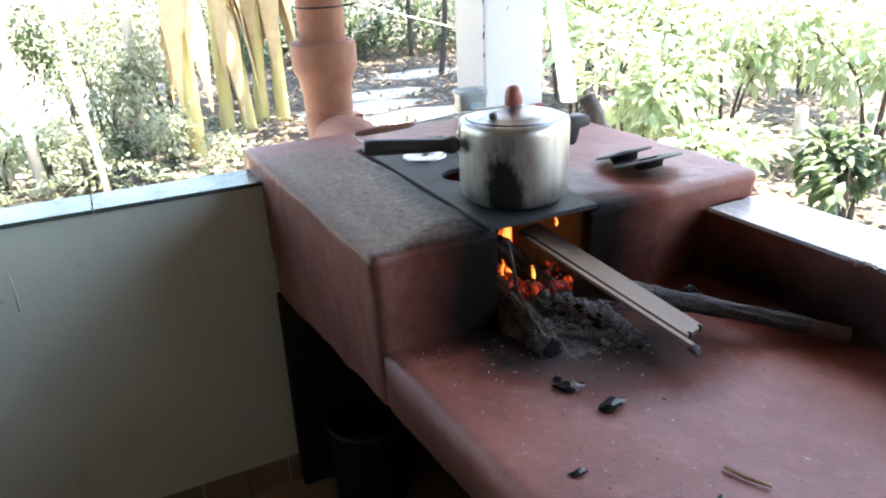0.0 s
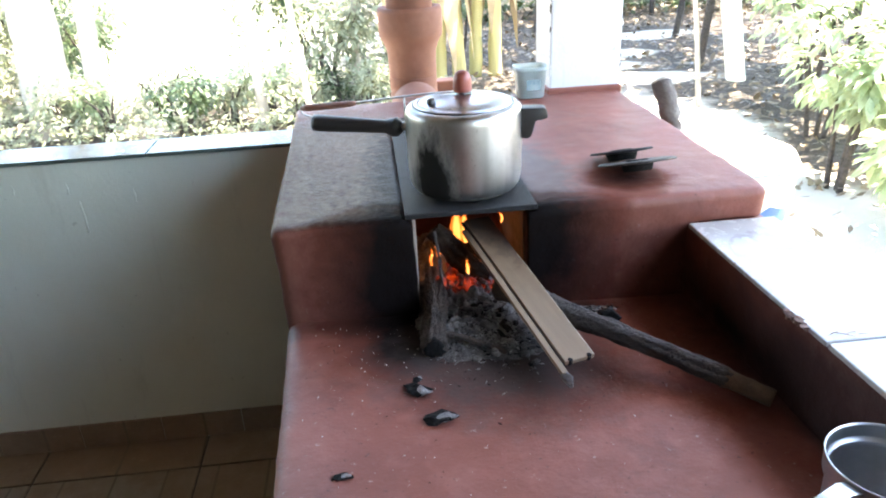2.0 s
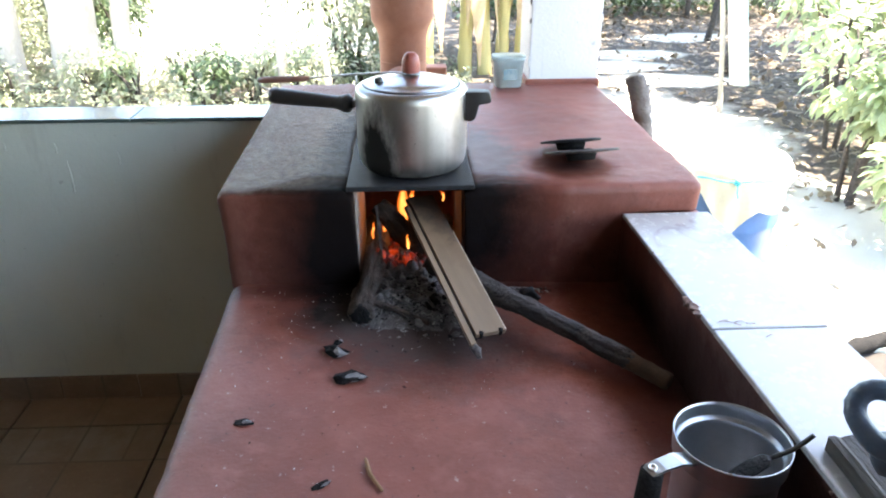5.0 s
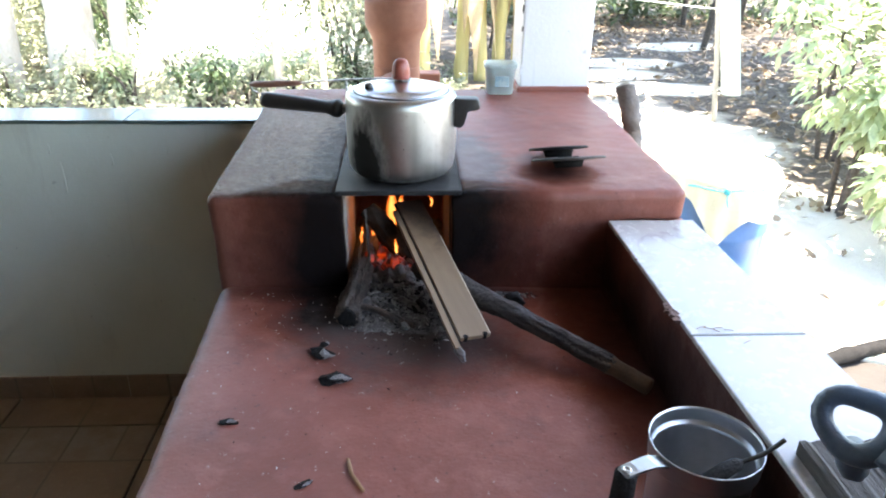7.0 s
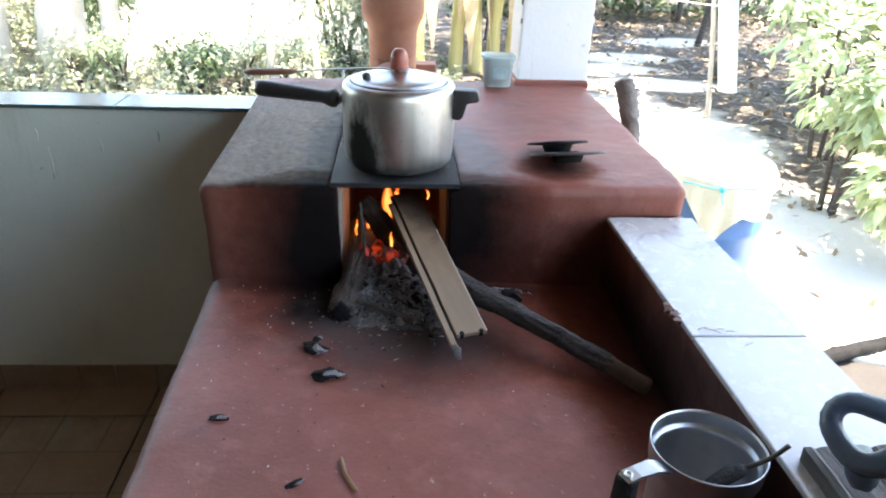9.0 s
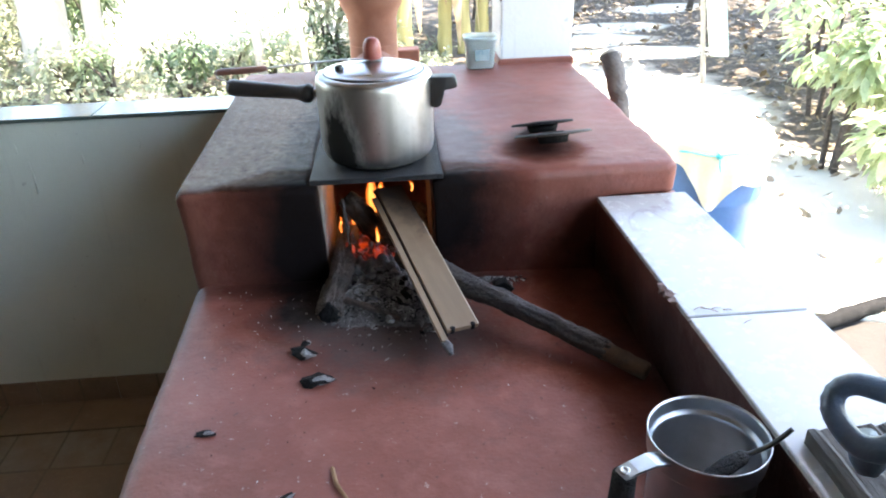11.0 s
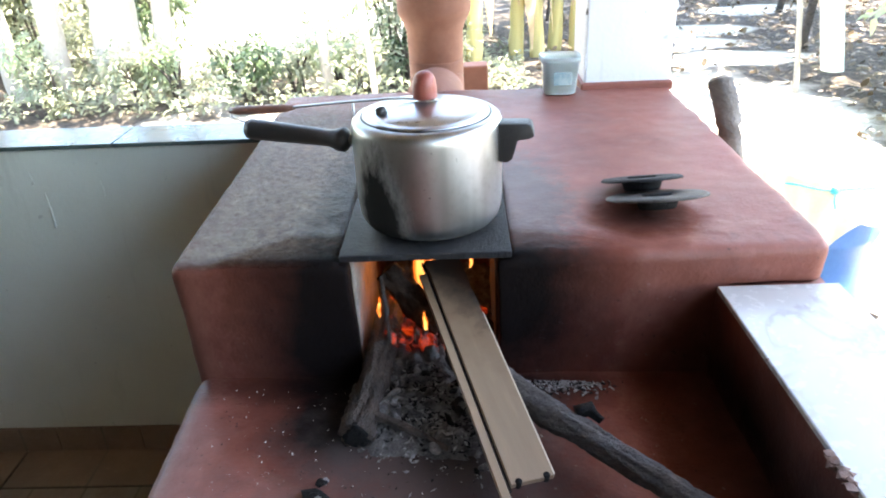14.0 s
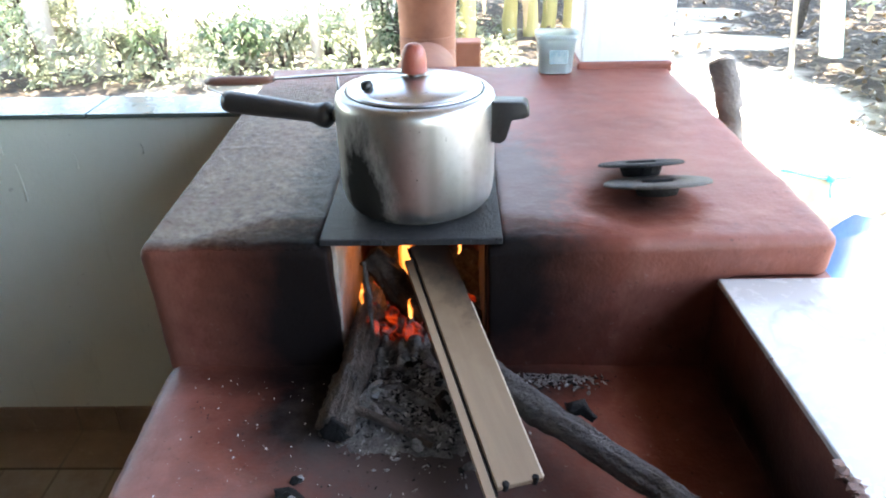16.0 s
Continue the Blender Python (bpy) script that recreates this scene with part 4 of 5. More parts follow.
def burnt_lumps():
    """Half-burnt lumps of charcoal lying in the ash, greyed on top."""
    t = thing("charcoal_heap", "half-burnt charcoal lumps coated with grey ash", "charcoal")
    rng = random.Random(31)
    for k in range(64):
        x, y = rng.gauss(0.435, 0.040), rng.gauss(-0.035, 0.055)
        if k < 12:
            x, y = rng.gauss(0.470, 0.012), rng.gauss(-0.010, 0.03)
        x = min(max(x, 0.355), 0.53)
        inside = max(0.0, 1 - ((x - 0.42) / 0.14) ** 2) * min(1.0, max(0.0, (y + 0.19) / 0.2))
        size = rng.uniform(0.004, 0.0105)
        b = chunk(size, rng.uniform(0, 90), (rng.uniform(1.0, 1.9), 0.8, 0.7), 2, at=on_ledge(x, y, 0.028 * inside ** 0.6 + size * 0.45), turn=(rng.uniform(-0.5, 0.5), rng.uniform(-0.5, 0.5), rng.uniform(0, 6)))
        part("lump", b, (ASHDARK, ASH, CHAR, ASHDARK)[k % 4], t, smooth=False)


burnt_lumps()


def embers():
    t = thing("embers", "glowing red embers under the cooking plate", "embers")
    rng = random.Random(11)
    for _ in range(95):
        x, y = rng.gauss(0.415, 0.040), abs(rng.gauss(0.0, 0.06)) + 0.045
        x = min(max(x, 0.33), 0.51)
        b = chunk(rng.uniform(0.005, 0.014), rng.uniform(0, 90), (1.5, 0.7, 0.65), 2, at=on_ledge(x, y, 0.030 + rng.uniform(0, 0.032)), turn=(rng.uniform(0, 3), rng.uniform(0, 3), rng.uniform(0, 3)))
        part("ember", b, EMBER, t, smooth=False)


def flame(x, y, z, h, w, seed, parent):
    pts, rad = [], []
    for k in range(9):
        f = k / 8
        pts.append((x + 0.014 * noise.noise((seed * 1.37, f * 1.6, 0.4)) * f, y + 0.01 * noise.noise((seed, f * 2, 9)), z + h * f))
        rad.append(max(0.0008, w * math.sin(math.pi * min(1, 0.18 + 0.82 * f)) ** 0.8 * (1 - 0.35 * f)))
    part("flame_tongue", tube(pts, rad, 12, 0.0008, seed, flat=0.6), FLAME, parent)
    part("flame_core", tube([(a, b - 0.004, c) for a, b, c in pts[:7]], [0.6 * r for r in rad[:7]], 12, 0.0005, seed, flat=0.6), FLAME_IN, parent, "bright flame core")


embers()
fl = thing("flames", "orange flames licking up under the plate", "fire")
for args in ((0.336, 0.070, 0.970, 0.036, 0.0065, 1.0), (0.402, 0.165, 0.970, 0.098, 0.026, 2.0), (0.424, 0.19, 0.965, 0.080, 0.018, 3.0), (0.489, 0.095, 1.045, 0.024, 0.005, 4.0),
             (0.412, 0.065, 0.945, 0.034, 0.007, 5.0), (0.358, 0.15, 0.950, 0.048, 0.011, 8.0), (0.385, 0.12, 0.938, 0.036, 0.013, 12.0)):
    flame(*args, fl)


# ---- crumbs on the hearth ----
def charcoal(at, size, seed, squash, rz, label):
    t = thing("charcoal_piece", label, "charcoal", group="charcoal on the hearth", at=on_ledge(at[0], at[1], size * squash[2] * 0.55), rz=rz)
    part("lump", chunk(size, seed, squash, 2), CHAR, t, smooth=False)
    part("ash_face", chunk(size * 0.72, seed + 3, (squash[0] * 0.9, squash[1] * 0.7, squash[2] * 1.1), 2, at=(size * squash[0] * 0.42, -size * 0.25, size * 0.16)), ASH, t, "pale ashy face", smooth=False)


charcoal((0.274, -0.258), 0.017, 2, (1.5, 0.9, 0.6), -25, "black charcoal piece with a pale ashy face")
charcoal((0.306, -0.343), 0.0150, 7, (1.7, 0.85, 0.6), 8, "black charcoal stub lying on the red hearth")
charcoal((0.149, -0.462), 0.010, 12, (1.5, 0.7, 0.4), 10, "small hollow black bark chip")
charcoal((0.278, -0.225), 0.007, 15, (1.2, 1, 0.7), 40, "small black charcoal crumb")
charcoal((0.286, -0.605), 0.008, 18, (1.6, 0.5, 0.5), 35, "thin black bark splinter")
b = tube([on_ledge(0.346, -0.553, 0.004), on_ledge(0.353, -0.585, 0.005), on_ledge(0.371, -0.618, 0.004)], [0.0028, 0.0033, 0.0026], 8, 0.001, 3)
tagged(part("twig", b, CUTWOOD, None), "short pale peeled twig on the red hearth", "twig")
rng = random.Random(21)
verts, faces = [], []
for _ in range(420):
    x, y = rng.uniform(0.07, 0.78), rng.uniform(-1.0, 0.0)
    if rng.random() < 0.65:
        x, y = rng.gauss(0.24, 0.13), -abs(rng.gauss(0.0, 0.2)) - 0.01
    if not (0.08 < x < 0.76 and y < 0.0):
        continue
    s = rng.choice((0.0005, 0.0006, 0.0008, 0.0010, 0.0016))
    p, o, a = on_ledge(x, y, 0.0015), len(verts), rng.uniform(0, 6.3)
    for k in range(3):
        verts.append(tuple(p + Vector((s * math.cos(a + 2.1 * k), s * (2.4 if k == 0 else 0.8) * math.sin(a + 2.1 * k), 0))))
    verts.append(tuple(p + Vector((0, 0, s))))
    faces += [(o, o + 1, o + 3), (o + 1, o + 2, o + 3), (o + 2, o, o + 3)]
tagged(from_lists("hearth_specks", verts[:len(verts) // 2 // 4 * 4], [f for f in faces if max(f) < len(verts) // 2 // 4 * 4], WHITEASH, smooth=False), "tiny pale ash specks scattered over the hearth", "ash", kind="stuff")
o = len(verts) // 2 // 4 * 4
tagged(from_lists("hearth_grit", verts[o:], [tuple(i - o for i in f) for f in faces if min(f) >= o], CHAR, smooth=False), "tiny black charcoal grit scattered over the hearth", "ash", kind="stuff")


# ---- saucepan on the hearth ----
def saucepan():
    z0 = ledge_z(0.76, -0.66) + 0.003
    t = thing("milk_pan", "tall aluminium milk pan standing on the hearth", "pan", at=(0.813, -0.686, z0))
    h = 1.03 - z0
    part("body", lathe([(0, 0), (0.055, 0), (0.061, 0.006), (0.0635, 0.016), (0.0640, h - 0.034), (0.0645, h - 0.030), (0.0690, h - 0.0285), (0.0696, h - 0.026), (0.0708, h - 0.002), (0.0716, h), (0.0700, h + 0.001), (0.0688, h - 0.003),
                        (0.0682, h - 0.018), (0.0680, h - 0.0195), (0.0640, h - 0.0225), (0.0628, h - 0.024), (0.0624, h - 0.030), (0.0615, 0.03), (0.056, 0.012), (0, 0.008)], 64), MUG, t)
    d = Vector((-0.135, -0.060, 0)).normalized()
    s = Vector((-d.y, d.x, 0))
    b = bmesh.new()
    rows = []
    for r, z, w in ((0.069, h - 0.006, 0.012), (0.090, h + 0.002, 0.011), (0.115, h + 0.003, 0.010), (0.130, h + 0.002, 0.010), (0.139, h - 0.003, 0.008)):
        rows.append([b.verts.new(d * r + s * w * k + Vector((0, 0, z - e))) for k, e in ((-1, 0), (1, 0), (1, 0.0035), (-1, 0.0035))])
    for a, c in zip(rows, rows[1:]):
        for k in range(4):
            b.faces.new((a[k], a[(k + 1) % 4], c[(k + 1) % 4], c[k]))
    b.faces.new(rows[0])
    b.faces.new(rows[-1])
    bmesh.ops.recalc_face_normals(b, faces=b.faces[:])
    strap = part("handle_strap", b, MUG, t, "flat aluminium handle strap", smooth=False)
    part("grip", tube([d * 0.129 + Vector((0, 0, h - 0.001)), d * 0.131 + Vector((0, 0, h - 0.05)), d * 0.131 + Vector((0, 0, 0.012))], [0.0135, 0.0155, 0.0145], 16, 0.0008, 2), CHAR, t, "dark wooden grip")
    bolt = lathe([(0.006, 0), (0.006, 0.003), (0.003, 0.003), (0.003, 0.0015), (0, 0.0015)], 14)
    bolt.transform(Matrix.Translation(d * 0.129 + Vector((0, 0, h + 0.002))))
    part("bolt", bolt, STEEL, strap)
    part("lower_strap", tube([d * 0.068 + Vector((0, 0, 0.02)), d * 0.11 + Vector((0, 0, 0.006)), d * 0.150 + Vector((0, 0, 0.010))], 0.006, 8, flat=0.4), ALU, t)
    sp = thing("spoon", "dark metal spoon leaning in the milk pan", "spoon", at=(0.813, -0.686, z0))
    a, c = Vector((-0.008, -0.036, 0.115)), Vector((0.079, -0.036, h + 0.030))
    part("stem", tube(curve([a.lerp(c, 0.42), a.lerp(c, 0.75) - Vector((0, 0, 0.006)), c], 6), [0.0036] * 13, 8, flat=0.6), OLDSTEEL, sp)
    part("bowl", tube([a - Vector((0.012, 0, 0.006)), a, a.lerp(c, 0.22), a.lerp(c, 0.40), a.lerp(c, 0.46)], [0.004, 0.011, 0.0135, 0.011, 0.004], 14, flat=0.35), IRON, sp, "dark broad bowl")


saucepan()


# ---- pan with loop handle on a board, on the side wall ----
def loop_pan():
    bd = thing("wooden_block", "weathered grey wooden board under a pan", "board", at=(0, 0, 0))
    b = bmesh.new()
    rng = random.Random(4)
    x0, x1, y0, y1, z0, z1 = 0.909, 1.10, -1.14, -0.720, 1.037, 1.062
    nx, ny = 26, 8
    g = {}
    for i in range(nx + 1):
        hgt = rng.choice((-0.0045, -0.001, 0.0, -0.003))
        for j in range(ny + 1):
            x, y = x0 + (x1 - x0) * i / nx, y0 + (y1 - y0) * j / ny
            e = (i in (0, nx)) or (j in (0, ny))
            g[i, j] = b.verts.new((x + 0.004 * noise.noise((x * 20, y * 20, 0)), y + 0.004 * noise.noise((x * 30, y * 10, 5)), z1 + hgt - (0.004 if e else 0)))
    low = {k: b.verts.new((v.co.x, v.co.y, z0)) for k, v in g.items() if k[0] in (0, nx) or k[1] in (0, ny)}
    for i in range(nx):
        for j in range(ny):
            b.faces.new((g[i, j], g[i + 1, j], g[i + 1, j + 1], g[i, j + 1]))
    for i in range(nx):
        for j in (0, ny):
            b.faces.new((g[i, j], g[i + 1, j], low[i + 1, j], low[i, j]))
    for j in range(ny):
        for i in (0, nx):
            b.faces.new((g[i, j], g[i, j + 1], low[i, j + 1], low[i, j]))
    bmesh.ops.recalc_face_normals(b, faces=b.faces[:])
    part("board", b, BLOCKWOOD, bd, smooth=False)
    t = thing("lidded_pan", "aluminium lidded pan with a black loop handle", "pan", at=(0.972, -0.957, 1.062))
    part("body", lathe([(0, 0), (0.095, 0), (0.104, 0.008), (0.106, 0.115), (0.1095, 0.119), (0.1095, 0.124), (0.104, 0.124)], 64), ALU, t)
    part("lid", lathe([(0.1085, 0.121), (0.1125, 0.124), (0.1125, 0.132), (0.108, 0.138), (0.09, 0.144), (0.05, 0.150), (0, 0.152)], 64), ALU, t, "domed aluminium lid")
    d = Vector((-0.66, 0.75, 0)).normalized()
    up = Vector((0.41, 0.363, 0.79)).normalized()
    pts = []
    for k in range(28):
        a = 2 * math.pi * k / 28
        r = 0.031 * (1 + 0.10 * math.cos(2 * a) + 0.07 * math.sin(3 * a + 0.6))
        pts.append(Vector((-0.084, 0.123, 0.110)) + d * (r * math.cos(a)) + up * (r * math.sin(a)))
    part("loop_handle", tube(pts, [0.0110 + 0.0040 * (1 - math.cos(2 * math.pi * k / 28)) * 0.4 for k in range(28)], 14, closed=True, flat=0.9), BLUEBLACK, t, "blue-black plastic loop handle")
    base = Vector((-0.084, 0.123, 0.110))
    part("handle_neck", tube([base + Vector((-0.006, -0.003, -0.022)), base + Vector((0.0, -0.008, -0.040)), base + Vector((0.003, -0.012, -0.052)), base + Vector((0.004, -0.013, -0.057))], [0.016, 0.020, 0.016, 0.009], 14, flat=0.8), BLUEBLACK, t, "blue-black plastic handle neck")
    part("handle_block", tube([d * 0.100 + Vector((0, 0, 0.098)), d * 0.118 + Vector((0, 0, 0.104))], [0.016, 0.013], 12), BLUEBLACK, t)


loop_pan()


# ---- tub and small things at the back ----
def tub():
    t = thing("plastic_tub", "cloudy plastic tub with faded teal lid beside the post", "tub", at=(0.742, 0.960, 1.101))
    b = bmesh.new()

    def ring(w, d, z, n=28):
        out = []
        for k in range(n):
            a = 2 * math.pi * k / n
            c, s = math.cos(a), math.sin(a)
            out.append(b.verts.new((w * math.copysign(abs(c) ** 0.5, c), d * math.copysign(abs(s) ** 0.5, s), z)))
        return out
    rs = [ring(0.040, 0.034, 0.0), ring(0.042, 0.036, 0.004), ring(0.048, 0.041, 0.083), ring(0.053, 0.046, 0.084), ring(0.053, 0.046, 0.097), ring(0.050, 0.043, 0.097), ring(0.046, 0.039, 0.082), ring(0.040, 0.034, 0.006)]
    for p, q in zip(rs, rs[1:]):
        for k in range(28):
            b.faces.new((p[k], p[(k + 1) % 28], q[(k + 1) % 28], q[k]))
    b.faces.new(rs[0][::-1])
    b.faces.new(rs[-1])
    part("body", b, CLEARPLASTIC, t)
    part("contents", box(-0.037, 0.037, -0.031, 0.031, 0.008, 0.062, 0.008), TEAL, t, "teal and white contents")
    part("label_patch", box(-0.020, 0.026, -0.0405, -0.0392, 0.026, 0.060, 0.0004), TEAL, t, "faded printed patch", smooth=False)


tub()


def chimney():
    c = thing("chimney", "terracotta pipe chimney with a collar behind the stove", "chimney")
    x, y = 0.402, 1.43
    part("lower_pipe", lathe([(0.084, 1.03), (0.086, 1.05), (0.090, 1.19), (0.098, 1.215), (0.114, 1.245), (0.1165, 1.26), (0.1165, 1.33), (0.113, 1.345), (0.095, 1.345), (0.085, 1.335)], 48, m=Matrix.Translation((x, y, 0))), CLAY, c)
    part("upper_pipe", lathe([(0.074, 1.30), (0.083, 1.335), (0.083, 2.05), (0.110, 2.09), (0.110, 2.17), (0.08, 2.17), (0.08, 2.6)], 48, m=Matrix.Translation((x, y, 0))), CLAY, c)
    part("elbow", tube(curve([(x, 1.02, 1.00), (x, 1.15, 1.025), (x, 1.28, 1.015), (x, 1.38, 1.00), (x, 1.425, 1.04), (x, 1.43, 1.10)], 8), [0.088] * 41, 28), CLAY, c)
    part("base_pier", box(x - 0.14, x + 0.14, 1.30, 1.57, -0.5, 0.93, 0.01), FIREBRICK, c, "smoked brick pier")
    part("wire_tie", lathe([(0.0835, 1.458), (0.086, 1.461), (0.0835, 1.464)], 32, m=Matrix.Translation((x, y, 0))), IRON, c)
    part("wire_end", tube([(x + 0.08, 1.40, 1.461), (x + 0.125, 1.40, 1.466)], 0.004, 6), IRON, c)


chimney()
b = box(0.49, 0.575, 1.545, 1.62, -0.5, 1.045, 0.006)
tagged(part("brick_pillar", b, CLAY, None, smooth=False), "thin pillar of red clay bricks behind the stove", "pillar")

t = thing("wooden_stake", "weathered grey wooden stake beside the stove", "stake")
part("shaft", tube(curve([(1.170, 0.60, -0.5), (1.158, 0.68, 0.5), (1.140, 0.76, 0.99), (1.122, 0.835, 1.146)], 8), [0.030] * 25, 16, 0.004, 5), OLDWOOD, t)
part("sawn_top", tube([(1.1225, 0.833, 1.142), (1.121, 0.839, 1.1505)], 0.027, 14, 0.004, 5), PALEBARK, t, "pale sawn top")


def barrel():
    t = thing("water_barrel", "blue plastic water barrel covered with cloth", "barrel", at=(1.972, 1.985, GROUND_Z + 0.09))
    part("drum", lathe([(0, -0.12), (0.255, -0.12), (0.27, -0.10), (0.28, 0.05), (0.292, 0.27), (0.300, 0.29), (0.300, 0.31), (0.292, 0.33), (0.292, 0.55), (0.300, 0.57), (0.300, 0.59), (0.292, 0.61), (0.288, 0.82), (0.295, 0.84), (0.295, 0.87), (0.27, 0.88), (0, 0.875)], 56), BLUE, t)
    # cloth over the mouth: sags in the middle, hangs in folds, one long corner
    b = bmesh.new()
    n, m = 96, 26
    rows = []
    for j in range(m + 1):
        row = []
        for k in range(n):
            a = 2 * math.pi * k / n
            corner = 0.82 * max(0.0, math.cos(a - radians(-103))) ** 26 + 0.45 * max(0.0, math.cos(a - radians(-68))) ** 12 + 0.5 * max(0.0, math.cos(a - radians(40))) ** 8
            hang = 0.07 + 0.29 * corner + 0.02 * math.sin(5 * a)
            f = j / m
            if f < 0.45:
                r, z = 0.301 * f / 0.45, 0.890 + 0.006 * noise.noise((f * 5 * math.cos(a), f * 5 * math.sin(a), 1)) + 0.035 * (1 - f / 0.45)
            else:
                g = (f - 0.45) / 0.55
                r = 0.305 + 0.012 * g * (1 + math.sin(a * 17 + 2 * math.sin(3 * a))) + 0.015 * g
                z = 0.885 - hang * g
            row.append(b.verts.new((r * math.cos(a), r * math.sin(a), z)))
        rows.append(row)
    for p, q in zip(rows, rows[1:]):
        for k in range(n):
            b.faces.new((p[k], p[(k + 1) % n], q[(k + 1) % n], q[k]))
    bmesh.ops.remove_doubles(b, verts=b.verts[:], dist=0.0005)
    part("cloth_cover", b, CLOTH, t, "pale yellow cloth tied over the mouth")
    part("string", tube([(0.312 * math.cos(2 * math.pi * k / 60), 0.312 * math.sin(2 * math.pi * k / 60), 0.845 + 0.004 * math.sin(k)) for k in range(60)], 0.004, 6, closed=True), TEALSTRING, t, "turquoise string round the cloth")
    a = radians(-100)
    part("knot", chunk(0.014, 3, (1, 1, 1.2), 2, at=(0.322 * math.cos(a), 0.322 * math.sin(a), 0.845)), TEALSTRING, t, "turquoise knot")
    part("string_end", tube([(0.322 * math.cos(a), 0.322 * math.sin(a), 0.845), (0.335 * math.cos(a), 0.335 * math.sin(a), 0.80), (0.33 * math.cos(a + 0.03), 0.33 * math.sin(a + 0.03), 0.77)], 0.003, 6), TEALSTRING, t)


barrel()
t = thing("downpipe", "pale blue plastic rain pipe hanging above the barrel", "pipe")
lean = Matrix.Translation((2.2, 2.44, 0)) @ Matrix(((1, 0, -0.19, 0.1444), (0, 1, 0, 0), (0, 0, 1, 0), (0, 0, 0, 1)))
part("pipe", lathe([(0.046, 0.76), (0.05, 0.76), (0.05, 2.55), (0.046, 2.55), (0.046, 0.76)], 32, m=lean), PVC, t)
part("socket", lathe([(0.056, 2.3), (0.056, 2.45), (0.05, 2.46)], 32, m=lean), PVC, t)
part("swan_neck", tube(curve([(1.87, 2.44, 2.5), (1.86, 2.4, 2.62), (1.90, 1.95, 2.66), (1.92, 1.7, 2.72)], 6), 0.05, 16), PVC, t)
part("gutter", box(1.87, 1.97, -3.7, 1.78, 2.68, 2.75, 0.02), PVC, t, "pale blue rain gutter")
t = thing("clothes_line", "thin white wire strung between the chimney and yard", "wire")
part("wire", tube([(0.525, 1.40, 1.466), (1.81, 3.2, 1.172), (2.9, 4.75, 0.95), (4.0, 6.6, 0.72)], 0.0035, 6), SHEET, t)
bowl = thing("metal_pot", "old deep metal pot stored under the stove", "pot", at=(0.19, 0.665, 0.0))
part("body", lathe([(0, 0.0), (0.105, 0.0), (0.115, 0.01), (0.120, 0.285), (0.116, 0.285), (0.110, 0.015), (0, 0.01)], 48), CHAR, bowl)
part("rim", tube([(0.123 * math.cos(2 * math.pi * k / 48), 0.123 * math.sin(2 * math.pi * k / 48), 0.288) for k in range(48)], 0.006, 8, closed=True), OLDSTEEL, bowl, "dull rolled rim")
cap = thing("bottle_cap", "small red plastic cap on the tiled sill", "cap", at=(-1.166, 0.885, 1.041))
part("cap", lathe([(0.017, 0), (0.018, 0.002), (0.018, 0.016), (0.015, 0.019), (0, 0.019)], 24), REDCAP, cap)


# ---- the yard ----
def crown(rng, blobs, count, length):
    """Spots for leaves, thicker towards the outside of uneven clumps."""
    spots = []
    tot = sum(b[3] ** 2 for b in blobs)
    for x, y, z, r, flat in [(*b[:4], b[4] if len(b) > 4 else 0.8) for b in blobs]:
        for _ in range(int(count * r * r / tot)):
            d = Vector((rng.gauss(0, 1), rng.gauss(0, 1), rng.gauss(0, 1))).normalized()
            k = rng.random() ** 0.45
            p = Vector((x, y, z)) + Vector((d.x * r * k, d.y * r * k, d.z * r * k * flat))
            if noise.noise(p * 2.3) > -0.12:
                spots.append((p, d))
    return spots


def bush(name, at, height, radius, count, seed, leaf, label, length=(0.09, 0.17), stems=4, bark=BARK, low=0.25, width=0.45):
    rng = random.Random(seed)
    t = thing(name, label, "tree" if name == "tree" else "bush")
    x0, y0 = at
    blobs = []
    for k in range(stems):
        a = rng.uniform(0, 6.3)
        tip = Vector((x0 + radius * 0.6 * math.cos(a), y0 + radius * 0.6 * math.sin(a), GROUND_Z + height * rng.uniform(0.65, 0.95)))
        mid = Vector((x0 + radius * 0.22 * math.cos(a), y0 + radius * 0.22 * math.sin(a), GROUND_Z + height * 0.4))
        part("stem", tube(curve([(x0 + 0.06 * math.cos(a), y0 + 0.06 * math.sin(a), GROUND_Z - 0.1), mid, tip], 5), [0.024] * 4 + [0.016] * 4 + [0.008] * 3, 7, 0.003, k), bark, t)
        blobs.append((*tip, radius * rng.uniform(0.45, 0.7)))
        blobs.append((*(mid.lerp(tip, 0.5)), radius * rng.uniform(0.4, 0.6)))
    for _ in range(3):
        blobs.append((x0 + rng.uniform(-1, 1) * radius * 0.6, y0 + rng.uniform(-1, 1) * radius * 0.6, GROUND_Z + height * rng.uniform(low, 0.8), radius * rng.uniform(0.35, 0.55)))
    v, f = leaves(crown(rng, blobs, count, length), rng, length, width)
    from_lists("crown", v, f, leaf, t)


